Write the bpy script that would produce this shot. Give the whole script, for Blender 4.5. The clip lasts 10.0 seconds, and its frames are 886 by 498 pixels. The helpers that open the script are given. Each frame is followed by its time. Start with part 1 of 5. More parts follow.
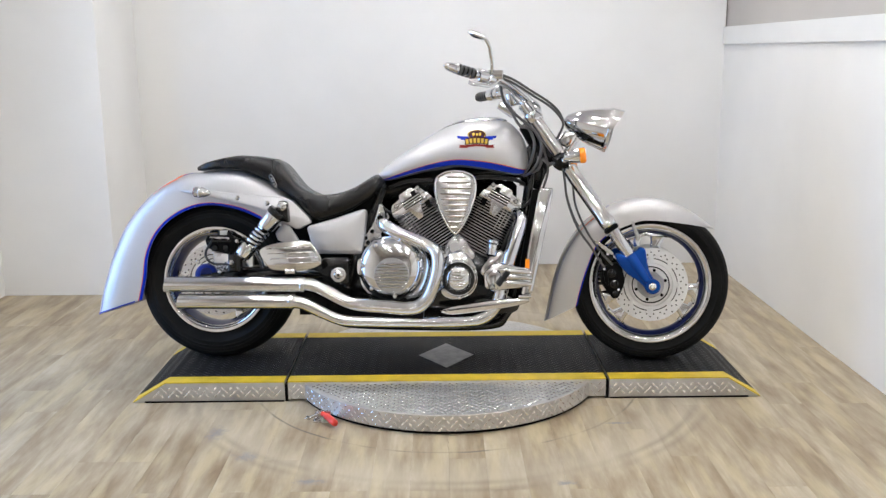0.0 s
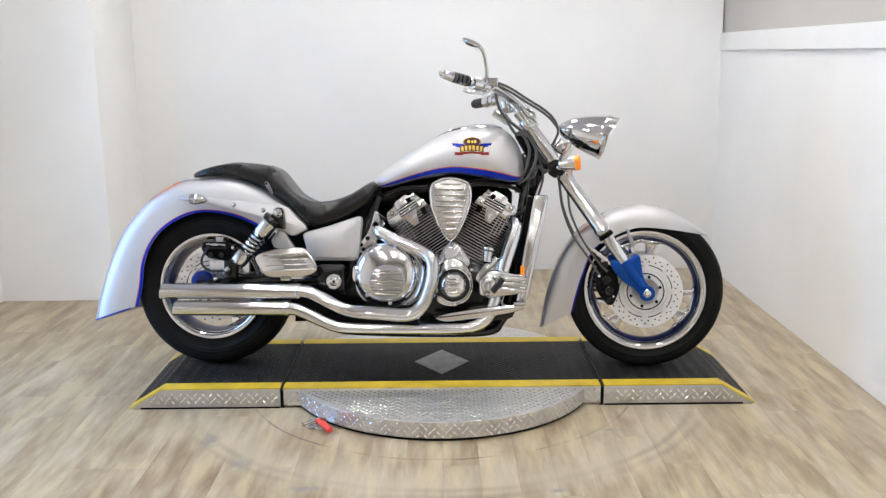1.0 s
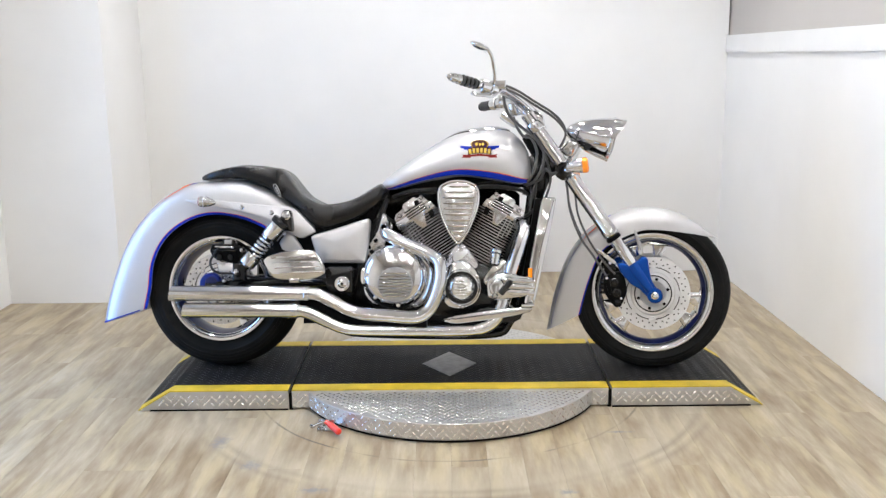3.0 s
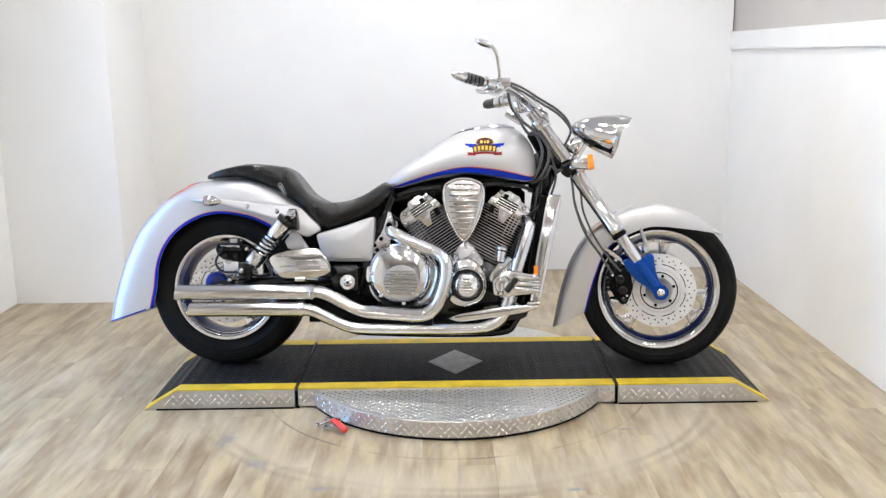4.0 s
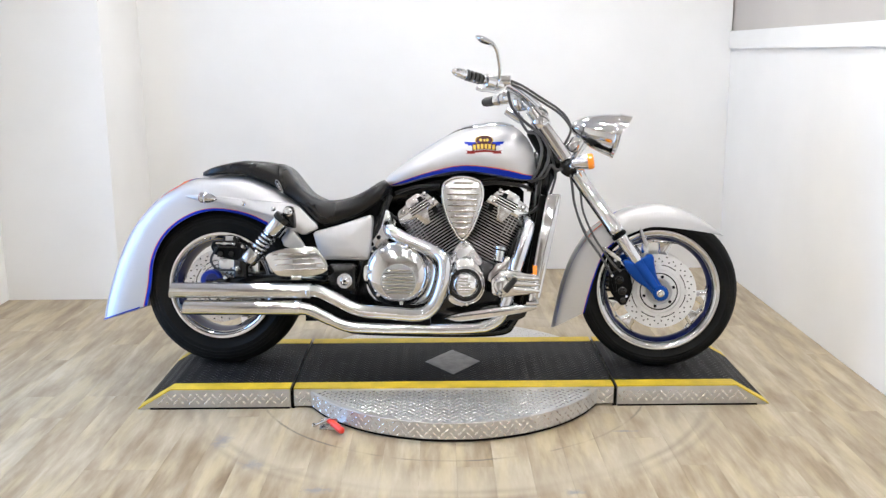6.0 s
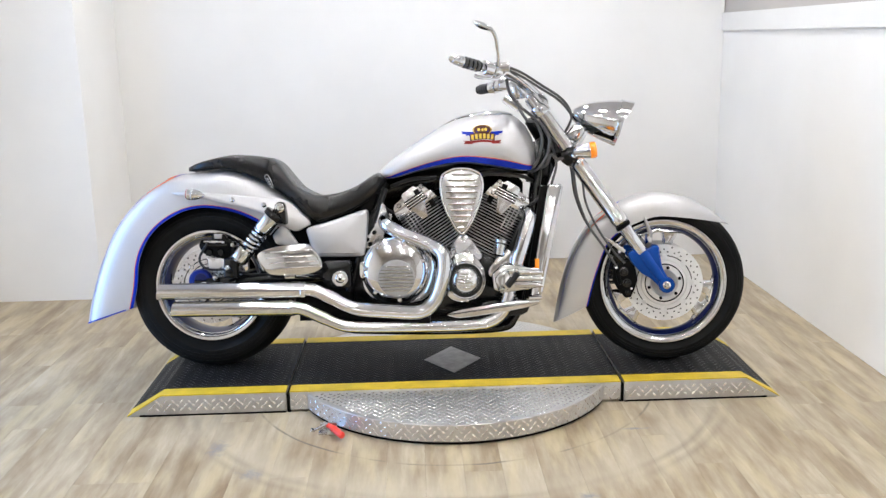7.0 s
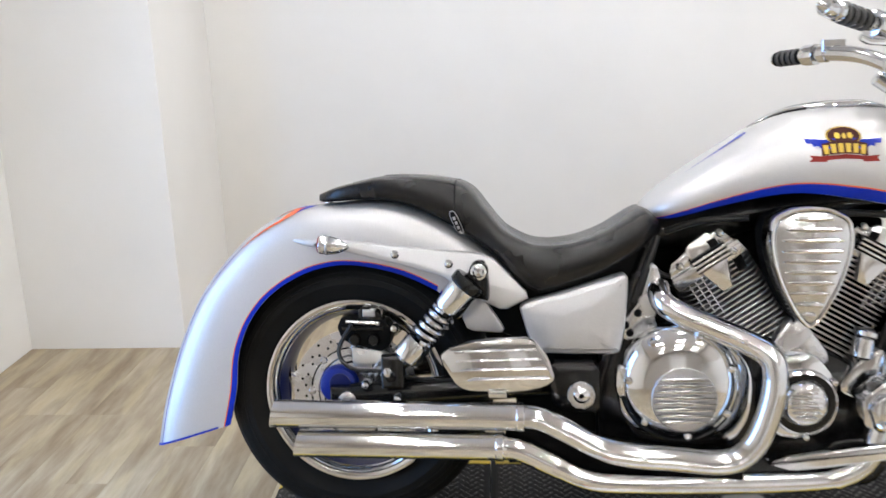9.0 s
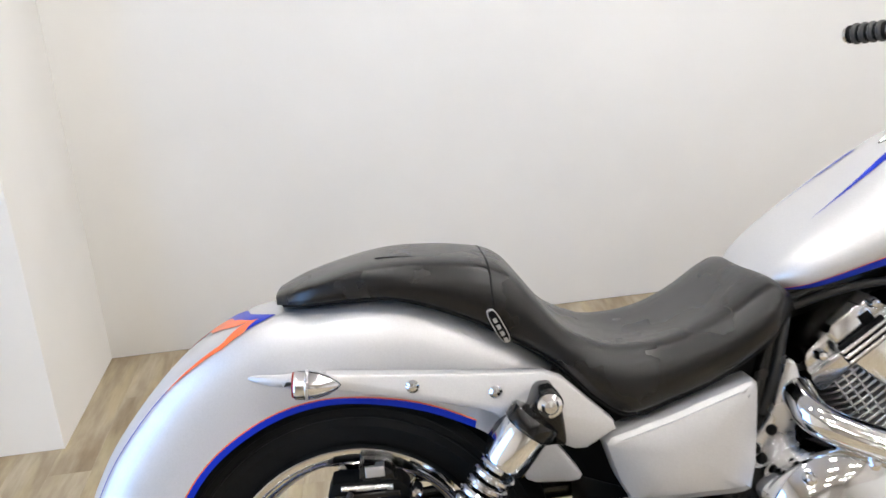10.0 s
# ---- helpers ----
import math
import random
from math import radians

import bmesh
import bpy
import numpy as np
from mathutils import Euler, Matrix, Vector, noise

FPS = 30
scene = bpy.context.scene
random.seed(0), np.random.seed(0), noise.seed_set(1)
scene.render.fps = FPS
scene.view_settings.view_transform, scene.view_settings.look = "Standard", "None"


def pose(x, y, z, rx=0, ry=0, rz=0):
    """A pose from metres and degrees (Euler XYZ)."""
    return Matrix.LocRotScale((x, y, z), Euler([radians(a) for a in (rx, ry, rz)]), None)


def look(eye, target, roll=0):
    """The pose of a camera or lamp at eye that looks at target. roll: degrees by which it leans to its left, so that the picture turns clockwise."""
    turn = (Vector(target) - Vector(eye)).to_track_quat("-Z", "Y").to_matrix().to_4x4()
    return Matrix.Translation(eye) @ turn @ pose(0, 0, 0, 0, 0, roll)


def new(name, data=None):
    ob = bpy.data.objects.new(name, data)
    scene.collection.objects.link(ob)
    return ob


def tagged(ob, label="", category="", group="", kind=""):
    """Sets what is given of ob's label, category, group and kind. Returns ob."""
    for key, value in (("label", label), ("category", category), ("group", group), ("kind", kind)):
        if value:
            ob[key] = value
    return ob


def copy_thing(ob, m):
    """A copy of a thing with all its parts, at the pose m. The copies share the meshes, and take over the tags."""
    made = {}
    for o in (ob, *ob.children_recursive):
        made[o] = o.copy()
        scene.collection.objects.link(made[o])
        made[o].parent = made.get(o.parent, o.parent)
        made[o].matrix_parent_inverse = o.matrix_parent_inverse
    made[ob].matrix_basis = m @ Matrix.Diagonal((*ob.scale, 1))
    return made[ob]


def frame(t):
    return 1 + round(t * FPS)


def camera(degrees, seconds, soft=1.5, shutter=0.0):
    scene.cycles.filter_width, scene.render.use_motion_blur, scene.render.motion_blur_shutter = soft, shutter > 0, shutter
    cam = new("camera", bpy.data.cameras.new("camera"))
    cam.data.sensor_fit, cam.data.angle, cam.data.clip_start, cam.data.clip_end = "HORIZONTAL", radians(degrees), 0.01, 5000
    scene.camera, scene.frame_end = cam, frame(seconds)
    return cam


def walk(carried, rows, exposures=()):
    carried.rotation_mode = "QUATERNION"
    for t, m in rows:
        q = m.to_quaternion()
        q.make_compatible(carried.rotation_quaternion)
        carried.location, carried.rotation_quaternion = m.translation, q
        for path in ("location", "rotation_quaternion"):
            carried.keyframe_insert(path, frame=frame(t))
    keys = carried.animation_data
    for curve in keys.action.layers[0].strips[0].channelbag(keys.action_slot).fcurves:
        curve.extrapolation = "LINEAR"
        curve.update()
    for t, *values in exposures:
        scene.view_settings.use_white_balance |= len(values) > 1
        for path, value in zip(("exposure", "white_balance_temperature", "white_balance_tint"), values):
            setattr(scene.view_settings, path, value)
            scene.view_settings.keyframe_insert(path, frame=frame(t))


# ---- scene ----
cam = camera(51.0, 10.0, soft=1.4, shutter=0.25)
PATH = [
    (0, (-0.027, -3.77, 1.348), (-0.018, -1.814, 0.93), -0.5),
    (0.5, (-0.018, -3.774, 1.343), (-0.013, -1.816, 0.934), -0.7),
    (1, (-0.002, -3.777, 1.366), (0.004, -1.82, 0.954), -0.5),
    (1.5, (-0.031, -3.791, 1.34), (-0.014, -1.83, 0.948), -0.3),
    (2, (-0.017, -3.794, 1.344), (-0.007, -1.834, 0.942), -0.4),
    (2.5, (-0.018, -3.79, 1.368), (-0.015, -1.832, 0.963), -0.4),
    (4, (-0.026, -3.785, 1.363), (-0.036, -1.827, 0.954), -0.9),
    (4.5, (-0.037, -3.784, 1.373), (-0.034, -1.826, 0.964), -0.4),
    (5, (-0.015, -3.776, 1.366), (-0.019, -1.819, 0.953), -0.8),
    (5.5, (-0.033, -3.767, 1.361), (-0.036, -1.81, 0.948), -0.6),
    (7, (-0.133, -3.608, 1.366), (-0.077, -1.659, 0.922), -1.2),
    (7.5, (-0.226, -3.406, 1.384), (-0.184, -1.471, 0.881), -3.3),
    (7.8, (-0.27, -3.159, 1.389), (-0.33, -1.215, 0.925), -1.35),
    (8, (-0.312, -2.986, 1.382), (-0.468, -1.044, 0.928), -1.1),
    (8.2, (-0.391, -2.81, 1.381), (-0.55, -0.877, 0.892), -2.0),
    (8.5, (-0.495, -2.538, 1.365), (-0.557, -0.612, 0.827), -3.4),
    (8.7, (-0.562, -2.362, 1.372), (-0.604, -0.444, 0.807), -4.7),
    (9, (-0.605, -2.056, 1.336), (-0.726, -0.131, 0.807), -1.9),
    (9.2, (-0.686, -1.891, 1.355), (-0.786, 0.028, 0.801), -2.05),
    (9.5, (-0.797, -1.634, 1.368), (-0.72, 0.275, 0.777), -3.2),
    (9.7, (-0.844, -1.496, 1.377), (-0.71, 0.415, 0.803), -4.52),
    (10, (-0.894, -1.277, 1.393), (-0.719, 0.611, 0.76), -4.9),
]
# seconds, stops, kelvin, tint
EXPOSURES = [(0.0, -0.12, 6550, 10), (1.0, -0.05, 6550, 10), (2.5, 0.06, 6500, 10), (4.0, 0.14, 6500, 10), (5.5, 0.18, 6500, 10), (7.0, 0.12, 6500, 10), (7.5, 0.12, 6550, 10),
             (8.0, 0.05, 6600, 10), (8.5, 0.03, 6600, 10), (9.0, 0.04, 6650, 10), (9.5, 0.08, 6750, 10), (10.0, 0.10, 6800, 10)]
walk(cam, [(t, look(eye, target, roll)) for t, eye, target, roll in PATH], EXPOSURES)

# ---- world and lights ----
world = bpy.data.worlds.new("world")
scene.world = world
world.use_nodes = True
world.node_tree.nodes["Background"].inputs[0].default_value = (0.75, 0.85, 1.0, 1)
world.node_tree.nodes["Background"].inputs[1].default_value = 0.4

CEIL = 2.75          # ceiling height
LAMP_POWER = 152.0     # emission of the ceiling panels
XR, XL = 1.735, -2.505      # right and left walls
YB, YP, YN = 2.04, 1.375, -6.6   # back wall, pier front, wall behind the camera
XP = -1.866          # pier edge


def area_lamp(name, loc, target, sx, sy, power, color):
    data = bpy.data.lights.new(name, "AREA")
    data.shape, data.size, data.size_y = "RECTANGLE", sx, sy
    data.energy, data.color = power, color
    ob = new(name, data)
    ob.matrix_basis = look(loc, target)
    return ob


# daylight through the doorway in the left wall
area_lamp("doorway_daylight", (XL + 0.02, -0.55, 1.0), (0, -0.55, 0.8), 1.0, 1.9, 14, (0.30, 0.55, 1.0))


# ---- materials ----
def material(name, color=(0.5, 0.5, 0.5), rough=0.5, metal=0.0, coat=0.0, emit=0.0, vary=0.0, vscale=6.0, bump=0.0, bscale=60.0,
             rvary=0.0, stretch=(1, 1, 1), random=0.0, transmit=0.0, island=0.0, spec=0.5, coat_rough=0.06):
    m = bpy.data.materials.new(name)
    m.use_nodes = True
    nt = m.node_tree
    N, L = nt.nodes, nt.links
    b = N["Principled BSDF"]
    b.inputs["Base Color"].default_value = (*color, 1)
    b.inputs["Roughness"].default_value = rough
    b.inputs["Metallic"].default_value = metal
    b.inputs["Coat Weight"].default_value = coat
    b.inputs["Coat Roughness"].default_value = coat_rough
    b.inputs["Specular IOR Level"].default_value = spec
    b.inputs["Transmission Weight"].default_value = transmit
    if emit:
        b.inputs["Emission Color"].default_value = (*color, 1)
        b.inputs["Emission Strength"].default_value = emit
    if vary or bump or rvary or random or island:
        tc = N.new("ShaderNodeTexCoord")
        mp = N.new("ShaderNodeMapping")
        mp.inputs["Scale"].default_value = stretch
        L.new(tc.outputs["Object"], mp.inputs["Vector"])
        n1 = N.new("ShaderNodeTexNoise")
        n1.inputs["Scale"].default_value, n1.inputs["Detail"].default_value = vscale, 6
        L.new(mp.outputs[0], n1.inputs["Vector"])
        n2 = N.new("ShaderNodeTexNoise")
        n2.inputs["Scale"].default_value, n2.inputs["Detail"].default_value = bscale, 4
        L.new(mp.outputs[0], n2.inputs["Vector"])
        if vary or random or island:
            hsv = N.new("ShaderNodeHueSaturation")
            hsv.inputs["Color"].default_value = (*color, 1)
            mr = N.new("ShaderNodeMapRange")
            mr.inputs[1].default_value, mr.inputs[2].default_value = 0.3, 0.7
            mr.inputs[3].default_value, mr.inputs[4].default_value = 1 - vary, 1 + vary
            L.new(n1.outputs["Fac"], mr.inputs[0])
            out = mr.outputs[0]
            if random or island:
                src = N.new("ShaderNodeObjectInfo").outputs["Random"] if random else N.new("ShaderNodeNewGeometry").outputs["Random Per Island"]
                mr2 = N.new("ShaderNodeMapRange")
                mr2.inputs[3].default_value, mr2.inputs[4].default_value = 1 - (random or island), 1 + (random or island)
                L.new(src, mr2.inputs[0])
                mul = N.new("ShaderNodeMath")
                mul.operation = "MULTIPLY"
                L.new(out, mul.inputs[0])
                L.new(mr2.outputs[0], mul.inputs[1])
                out = mul.outputs[0]
            L.new(out, hsv.inputs["Value"])
            L.new(hsv.outputs[0], b.inputs["Base Color"])
        if rvary:
            mr = N.new("ShaderNodeMapRange")
            mr.inputs[1].default_value, mr.inputs[2].default_value = 0.3, 0.7
            mr.inputs[3].default_value, mr.inputs[4].default_value = max(0.01, rough - rvary), rough + rvary
            L.new(n1.outputs["Fac"], mr.inputs[0])
            L.new(mr.outputs[0], b.inputs["Roughness"])
        if bump:
            bp = N.new("ShaderNodeBump")
            bp.inputs["Strength"].default_value, bp.inputs["Distance"].default_value = bump, 0.002
            L.new(n2.outputs["Fac"], bp.inputs["Height"])
            L.new(bp.outputs[0], b.inputs["Normal"])
    return m


WALL = material("white_wall_paint", (0.87, 0.865, 0.855), 0.55, vary=0.025, vscale=2.2, bump=0.25, bscale=180)
BEIGE = material("beige_wall_paint", (0.52, 0.49, 0.46), 0.6, vary=0.03, vscale=2, bump=0.2, bscale=160)
TRIM = material("white_trim_paint", (0.84, 0.84, 0.83), 0.4, vary=0.02, vscale=4)
CEILM = material("ceiling_paint", (0.70, 0.665, 0.64), 0.8, vary=0.03, vscale=3)
PANEL = material("lamp_diffuser", (0.985, 0.985, 0.985), 0.5, emit=LAMP_POWER)
LAMPFRAME = material("lamp_frame_paint", (0.8, 0.8, 0.8), 0.4)
BRIGHT = material("polished_alloy", (0.72, 0.73, 0.745), 0.15, 1.0, rvary=0.04, vary=0.03, vscale=14)
CHROME = material("chrome", (0.73, 0.74, 0.755), 0.085, 1.0, rvary=0.02, vscale=9)
CARRIER = material("cast_alloy_carrier", (0.72, 0.72, 0.72), 0.4, 0.35, vary=0.06, vscale=25)
SATIN = material("satin_alloy", (0.66, 0.66, 0.67), 0.26, 1.0, vary=0.05, rvary=0.06, vscale=20)
POLISH = material("brushed_rotor_steel", (0.74, 0.74, 0.74), 0.42, 0.45, vary=0.06, rvary=0.06, vscale=30)
FIN = material("machined_fin_edge", (0.46, 0.46, 0.47), 0.34, 0.85, vary=0.1, vscale=40)
SILVER = material("silver_metallic_paint", (0.56, 0.555, 0.56), 0.43, 0.55, coat=0.40, coat_rough=0.16, vary=0.035, vscale=350)
BLUE = material("blue_paint", (0.001, 0.022, 0.36), 0.32, 0.0, coat=0.10, spec=0.18)
# BLUE darkened, for the inner rims and the disc on the hub.
NAVY = material("dark_blue_rim_paint", (0.003, 0.008, 0.07), 0.3, 0.0, coat=0.3, spec=0.3)
BLUEMET = material("blue_anodised_bracket", (0.006, 0.065, 0.34), 0.34, 0.7, coat=0.15, spec=0.3, vary=0.05, vscale=20)
# BLUE at about half strength, for the shade round the rear hub.
SHADEBLUE = material("shaded_blue_paint", (0.001, 0.012, 0.17), 0.35, 0.0, coat=0.1, spec=0.2)
ORANGE = material("orange_pinstripe", (0.80, 0.14, 0.04), 0.4, coat=0.25)
# Faint emission brightens the amber, on the unlit reflectors too.
LENS = material("amber_lens", (0.95, 0.28, 0.01), 0.2, coat=1.0, emit=0.05)
BLACK = material("black_gloss_paint", (0.004, 0.004, 0.004), 0.2, coat=0.25, rvary=0.08, spec=0.3)
MATTE = material("black_matte", (0.003, 0.003, 0.003), 0.5, vary=0.15, vscale=30, spec=0.08)
RUBBER = material("tyre_rubber", (0.0080, 0.0078, 0.0075), 0.66, vary=0.3, vscale=10, bump=0.25, bscale=90, spec=0.12)
HOSE = material("hose_rubber", (0.010, 0.010, 0.0105), 0.38, spec=0.35)
SHEATH = material("grey_cable_sheath", (0.085, 0.085, 0.087), 0.28, 0.35, spec=0.6)
LEATHER = material("black_leather", (0.0040, 0.0038, 0.0040), 0.26, spec=0.42, vary=0.14, vscale=9, bump=0.25, bscale=420, rvary=0.05)
GOLD = material("yellow_decal", (0.66, 0.44, 0.05), 0.4, coat=0.15)
MAROON = material("maroon_decal", (0.055, 0.012, 0.010), 0.45, coat=0.1, spec=0.2)
REDD = material("red_decal", (0.24, 0.020, 0.016), 0.45, coat=0.1, spec=0.2)
GRIPRING = material("grey_rubber", (0.055, 0.055, 0.056), 0.42, spec=0.5)
REDGRIP = material("red_vinyl_grip", (0.72, 0.04, 0.02), 0.35, coat=0.3)
GLASS = material("headlamp_glass", (1, 1, 1), 0.03, transmit=1.0)
MIRRORM = material("mirror_glass", (0.9, 0.9, 0.9), 0.01, 1.0)
MAT = material("rubber_mat", (0.009, 0.009, 0.0095), 0.55, spec=0.12, vary=0.3, vscale=5, bump=0.2, bscale=150, rvary=0.1)
# Lighter than MAT, so the lugs seem to catch the light.
LUG = material("rubber_mat_lug", (0.028, 0.028, 0.029), 0.34, spec=0.42, vary=0.35, vscale=6, island=0.12)
YELLOW = material("yellow_safety_paint", (0.62, 0.45, 0.03), 0.5, vary=0.16, vscale=14, bump=0.2, bscale=120)
TREAD = material("aluminium_tread_plate", (0.56, 0.55, 0.54), 0.34, 0.72, vary=0.10, vscale=14, rvary=0.04, bump=0.1, bscale=200)
DULL = material("scratched_steel_plate", (0.30, 0.295, 0.29), 0.5, 0.5, vary=0.3, vscale=28, rvary=0.12, bump=0.2, bscale=160)
SLABWHITE = material("white_slab_paint", (0.90, 0.90, 0.89), 0.4, vary=0.02, vscale=3)
# Brighter copy of TREAD, for the glints on the raised lugs.
TLUG = material("aluminium_tread_lug", (0.86, 0.85, 0.84), 0.24, 0.75, vary=0.1, vscale=30, island=0.1)


def floor_material():
    """Weathered wood-print planks: streaky grain along the plank, tone by plank, scuffed ring round the turntable."""
    m = bpy.data.materials.new("wood_plank_vinyl")
    m.use_nodes = True
    N, L = m.node_tree.nodes, m.node_tree.links
    b = N["Principled BSDF"]
    geo = N.new("ShaderNodeNewGeometry")
    oi = N.new("ShaderNodeObjectInfo")

    def math_node(op, a, c=None):
        n = N.new("ShaderNodeMath")
        n.operation = op
        for i, v in enumerate((a, c)):
            if v is None:
                continue
            if isinstance(v, (int, float)):
                n.inputs[i].default_value = v
            else:
                L.new(v, n.inputs[i])
        return n.outputs[0]

    def noise_node(scale, vec, detail=5, rough=0.55, bend=0.0):
        n = N.new("ShaderNodeTexNoise")
        n.inputs["Scale"].default_value, n.inputs["Detail"].default_value, n.inputs["Roughness"].default_value = scale, detail, rough
        n.inputs["Distortion"].default_value = bend
        L.new(vec, n.inputs["Vector"])
        return n.outputs["Fac"]

    def ramp(fac, stops):
        n = N.new("ShaderNodeValToRGB")
        el = n.color_ramp.elements
        while len(el) < len(stops):
            el.new(0.5)
        for e, (p, c) in zip(el, stops):
            e.position, e.color = p, (*c, 1)
        L.new(fac, n.inputs[0])
        return n.outputs[0]

    def mix(fac, a, c, kind="MIX"):
        n = N.new("ShaderNodeMix")
        n.data_type, n.blend_type = "RGBA", kind
        for i, v in ((0, fac), (6, a), (7, c)):
            if isinstance(v, (int, float)):
                n.inputs[i].default_value = v
            elif isinstance(v, tuple):
                n.inputs[i].default_value = (*v, 1)
            else:
                L.new(v, n.inputs[i])
        return n.outputs[2]

    # shift the print from plank to plank
    off = N.new("ShaderNodeCombineXYZ")
    L.new(math_node("MULTIPLY", oi.outputs["Random"], 37.0), off.inputs[0])
    L.new(math_node("MULTIPLY", oi.outputs["Random"], 91.0), off.inputs[1])
    add = N.new("ShaderNodeVectorMath")
    L.new(geo.outputs["Position"], add.inputs[0])
    L.new(off.outputs[0], add.inputs[1])
    mp = N.new("ShaderNodeMapping")
    mp.inputs["Scale"].default_value = (24, 3.2, 1)
    L.new(add.outputs[0], mp.inputs["Vector"])
    grain = noise_node(1.0, mp.outputs[0], 8, 0.62)
    mp2 = N.new("ShaderNodeMapping")
    mp2.inputs["Scale"].default_value = (9.5, 2.3, 1)
    L.new(add.outputs[0], mp2.inputs["Vector"])
    blot = noise_node(1.0, mp2.outputs[0], 4, 0.55, 0.5)
    tone = math_node("ADD", math_node("MULTIPLY", grain, 0.45), math_node("MULTIPLY", blot, 0.55))
    tone = math_node("ADD", tone, math_node("MULTIPLY", math_node("SUBTRACT", oi.outputs["Random"], 0.5), 0.06))
    col = ramp(tone, [(0.27, (0.165, 0.112, 0.062)), (0.40, (0.262, 0.198, 0.124)), (0.52, (0.365, 0.300, 0.210)), (0.65, (0.49, 0.430, 0.325))])
    # sun-bleached yellow streaks in the print
    mp3 = N.new("ShaderNodeMapping")
    mp3.inputs["Scale"].default_value = (13, 2.2, 1)
    mp3.inputs["Location"].default_value = (3.1, 7.7, 0)
    L.new(add.outputs[0], mp3.inputs["Vector"])
    pale = ramp(noise_node(1.0, mp3.outputs[0], 4), [(0.50, (0, 0, 0)), (0.64, (1, 1, 1))])
    col = mix(math_node("MULTIPLY", pale, 0.42), col, (0.56, 0.475, 0.29))
    # scuffed ring from the turning wheels
    sep = N.new("ShaderNodeSeparateXYZ")
    L.new(geo.outputs["Position"], sep.inputs[0])
    rad = math_node("SQRT", math_node("ADD", math_node("POWER", sep.outputs[0], 2.0), math_node("POWER", sep.outputs[1], 2.0)))
    wob = math_node("MULTIPLY", math_node("SUBTRACT", noise_node(3.0, geo.outputs["Position"]), 0.5), 0.03)
    rr = math_node("ADD", rad, wob)

    def band(centre, width):
        return math_node("SUBTRACT", 1.0, math_node("MINIMUM", math_node("DIVIDE", math_node("ABSOLUTE", math_node("SUBTRACT", rr, centre)), width), 1.0))

    patch = ramp(noise_node(5.0, geo.outputs["Position"], 6), [(0.42, (0, 0, 0)), (0.62, (1, 1, 1))])
    ring = math_node("MULTIPLY", band(1.00, 0.16), 0.42)
    col = mix(ring, col, (0.50, 0.45, 0.36))
    fine = math_node("MULTIPLY", math_node("MULTIPLY", band(0.80, 0.007), 0.85), patch)
    col = mix(fine, col, (0.06, 0.055, 0.05))
    worn = ramp(noise_node(1.7, geo.outputs["Position"], 3), [(0.40, (0.12, 0.12, 0.12)), (0.60, (1, 1, 1))])
    for centre, width, depth in ((1.035, 0.022, 0.42), (1.085, 0.024, 0.40)):
        col = mix(math_node("MULTIPLY", math_node("MULTIPLY", band(centre, width), depth), worn), col, (0.15, 0.11, 0.075))
    scuff = ramp(noise_node(11.0, geo.outputs["Position"], 7, 0.65), [(0.68, (0, 0, 0)), (0.74, (1, 1, 1))])
    scuff = math_node("MULTIPLY", math_node("MULTIPLY", scuff, band(0.98, 0.3)), 0.5)
    col = mix(scuff, col, (0.30, 0.31, 0.34))
    for px, py, lx, ly in ((-0.84, -0.62, 0.035, 0.075), (-0.69, -0.82, 0.05, 0.045), (-0.45, -1.01, 0.05, 0.03), (0.37, -1.04, 0.05, 0.02), (0.62, -0.56, 0.06, 0.012)):
        dx = math_node("DIVIDE", math_node("SUBTRACT", sep.outputs[0], px), lx)
        dy = math_node("DIVIDE", math_node("SUBTRACT", sep.outputs[1], py), ly)
        far = math_node("SQRT", math_node("ADD", math_node("POWER", math_node("ABSOLUTE", dx), 2.0), math_node("POWER", math_node("ABSOLUTE", dy), 2.0)))
        far = math_node("ADD", far, math_node("MULTIPLY", math_node("SUBTRACT", noise_node(38.0, geo.outputs["Position"], 5, 0.7), 0.5), 3.2))
        hit = math_node("MULTIPLY", math_node("SUBTRACT", 1.0, math_node("MINIMUM", math_node("MAXIMUM", far, 0.0), 1.0)), 0.75)
        col = mix(hit, col, (0.20, 0.21, 0.24))
    L.new(col, b.inputs["Base Color"])
    rmap = N.new("ShaderNodeMapRange")
    rmap.inputs[3].default_value, rmap.inputs[4].default_value = 0.32, 0.55
    L.new(blot, rmap.inputs[0])
    L.new(rmap.outputs[0], b.inputs["Roughness"])
    bp = N.new("ShaderNodeBump")
    bp.inputs["Strength"].default_value, bp.inputs["Distance"].default_value = 0.15, 0.002
    L.new(grain, bp.inputs["Height"])
    L.new(bp.outputs[0], b.inputs["Normal"])
    return m


FLOOR = floor_material()


# ---- geometry helpers ----
def link_mesh(name, geom, mat, parent=None, label="", angle=35, basis=None):
    verts, faces = geom
    me = bpy.data.meshes.new(name)
    me.from_pydata([tuple(v) for v in verts], [], faces)
    me.validate()
    bm = bmesh.new()
    bm.from_mesh(me)
    bmesh.ops.recalc_face_normals(bm, faces=bm.faces)
    bm.to_mesh(me)
    bm.free()
    for p in me.polygons:
        p.use_smooth = True
    me.set_sharp_from_angle(angle=radians(angle))
    me.materials.append(mat)
    ob = new(name, me)
    if parent:
        ob.parent = parent
    if basis is not None:
        ob.matrix_basis = basis
    if label:
        tagged(ob, label)
    return ob


part = link_mesh


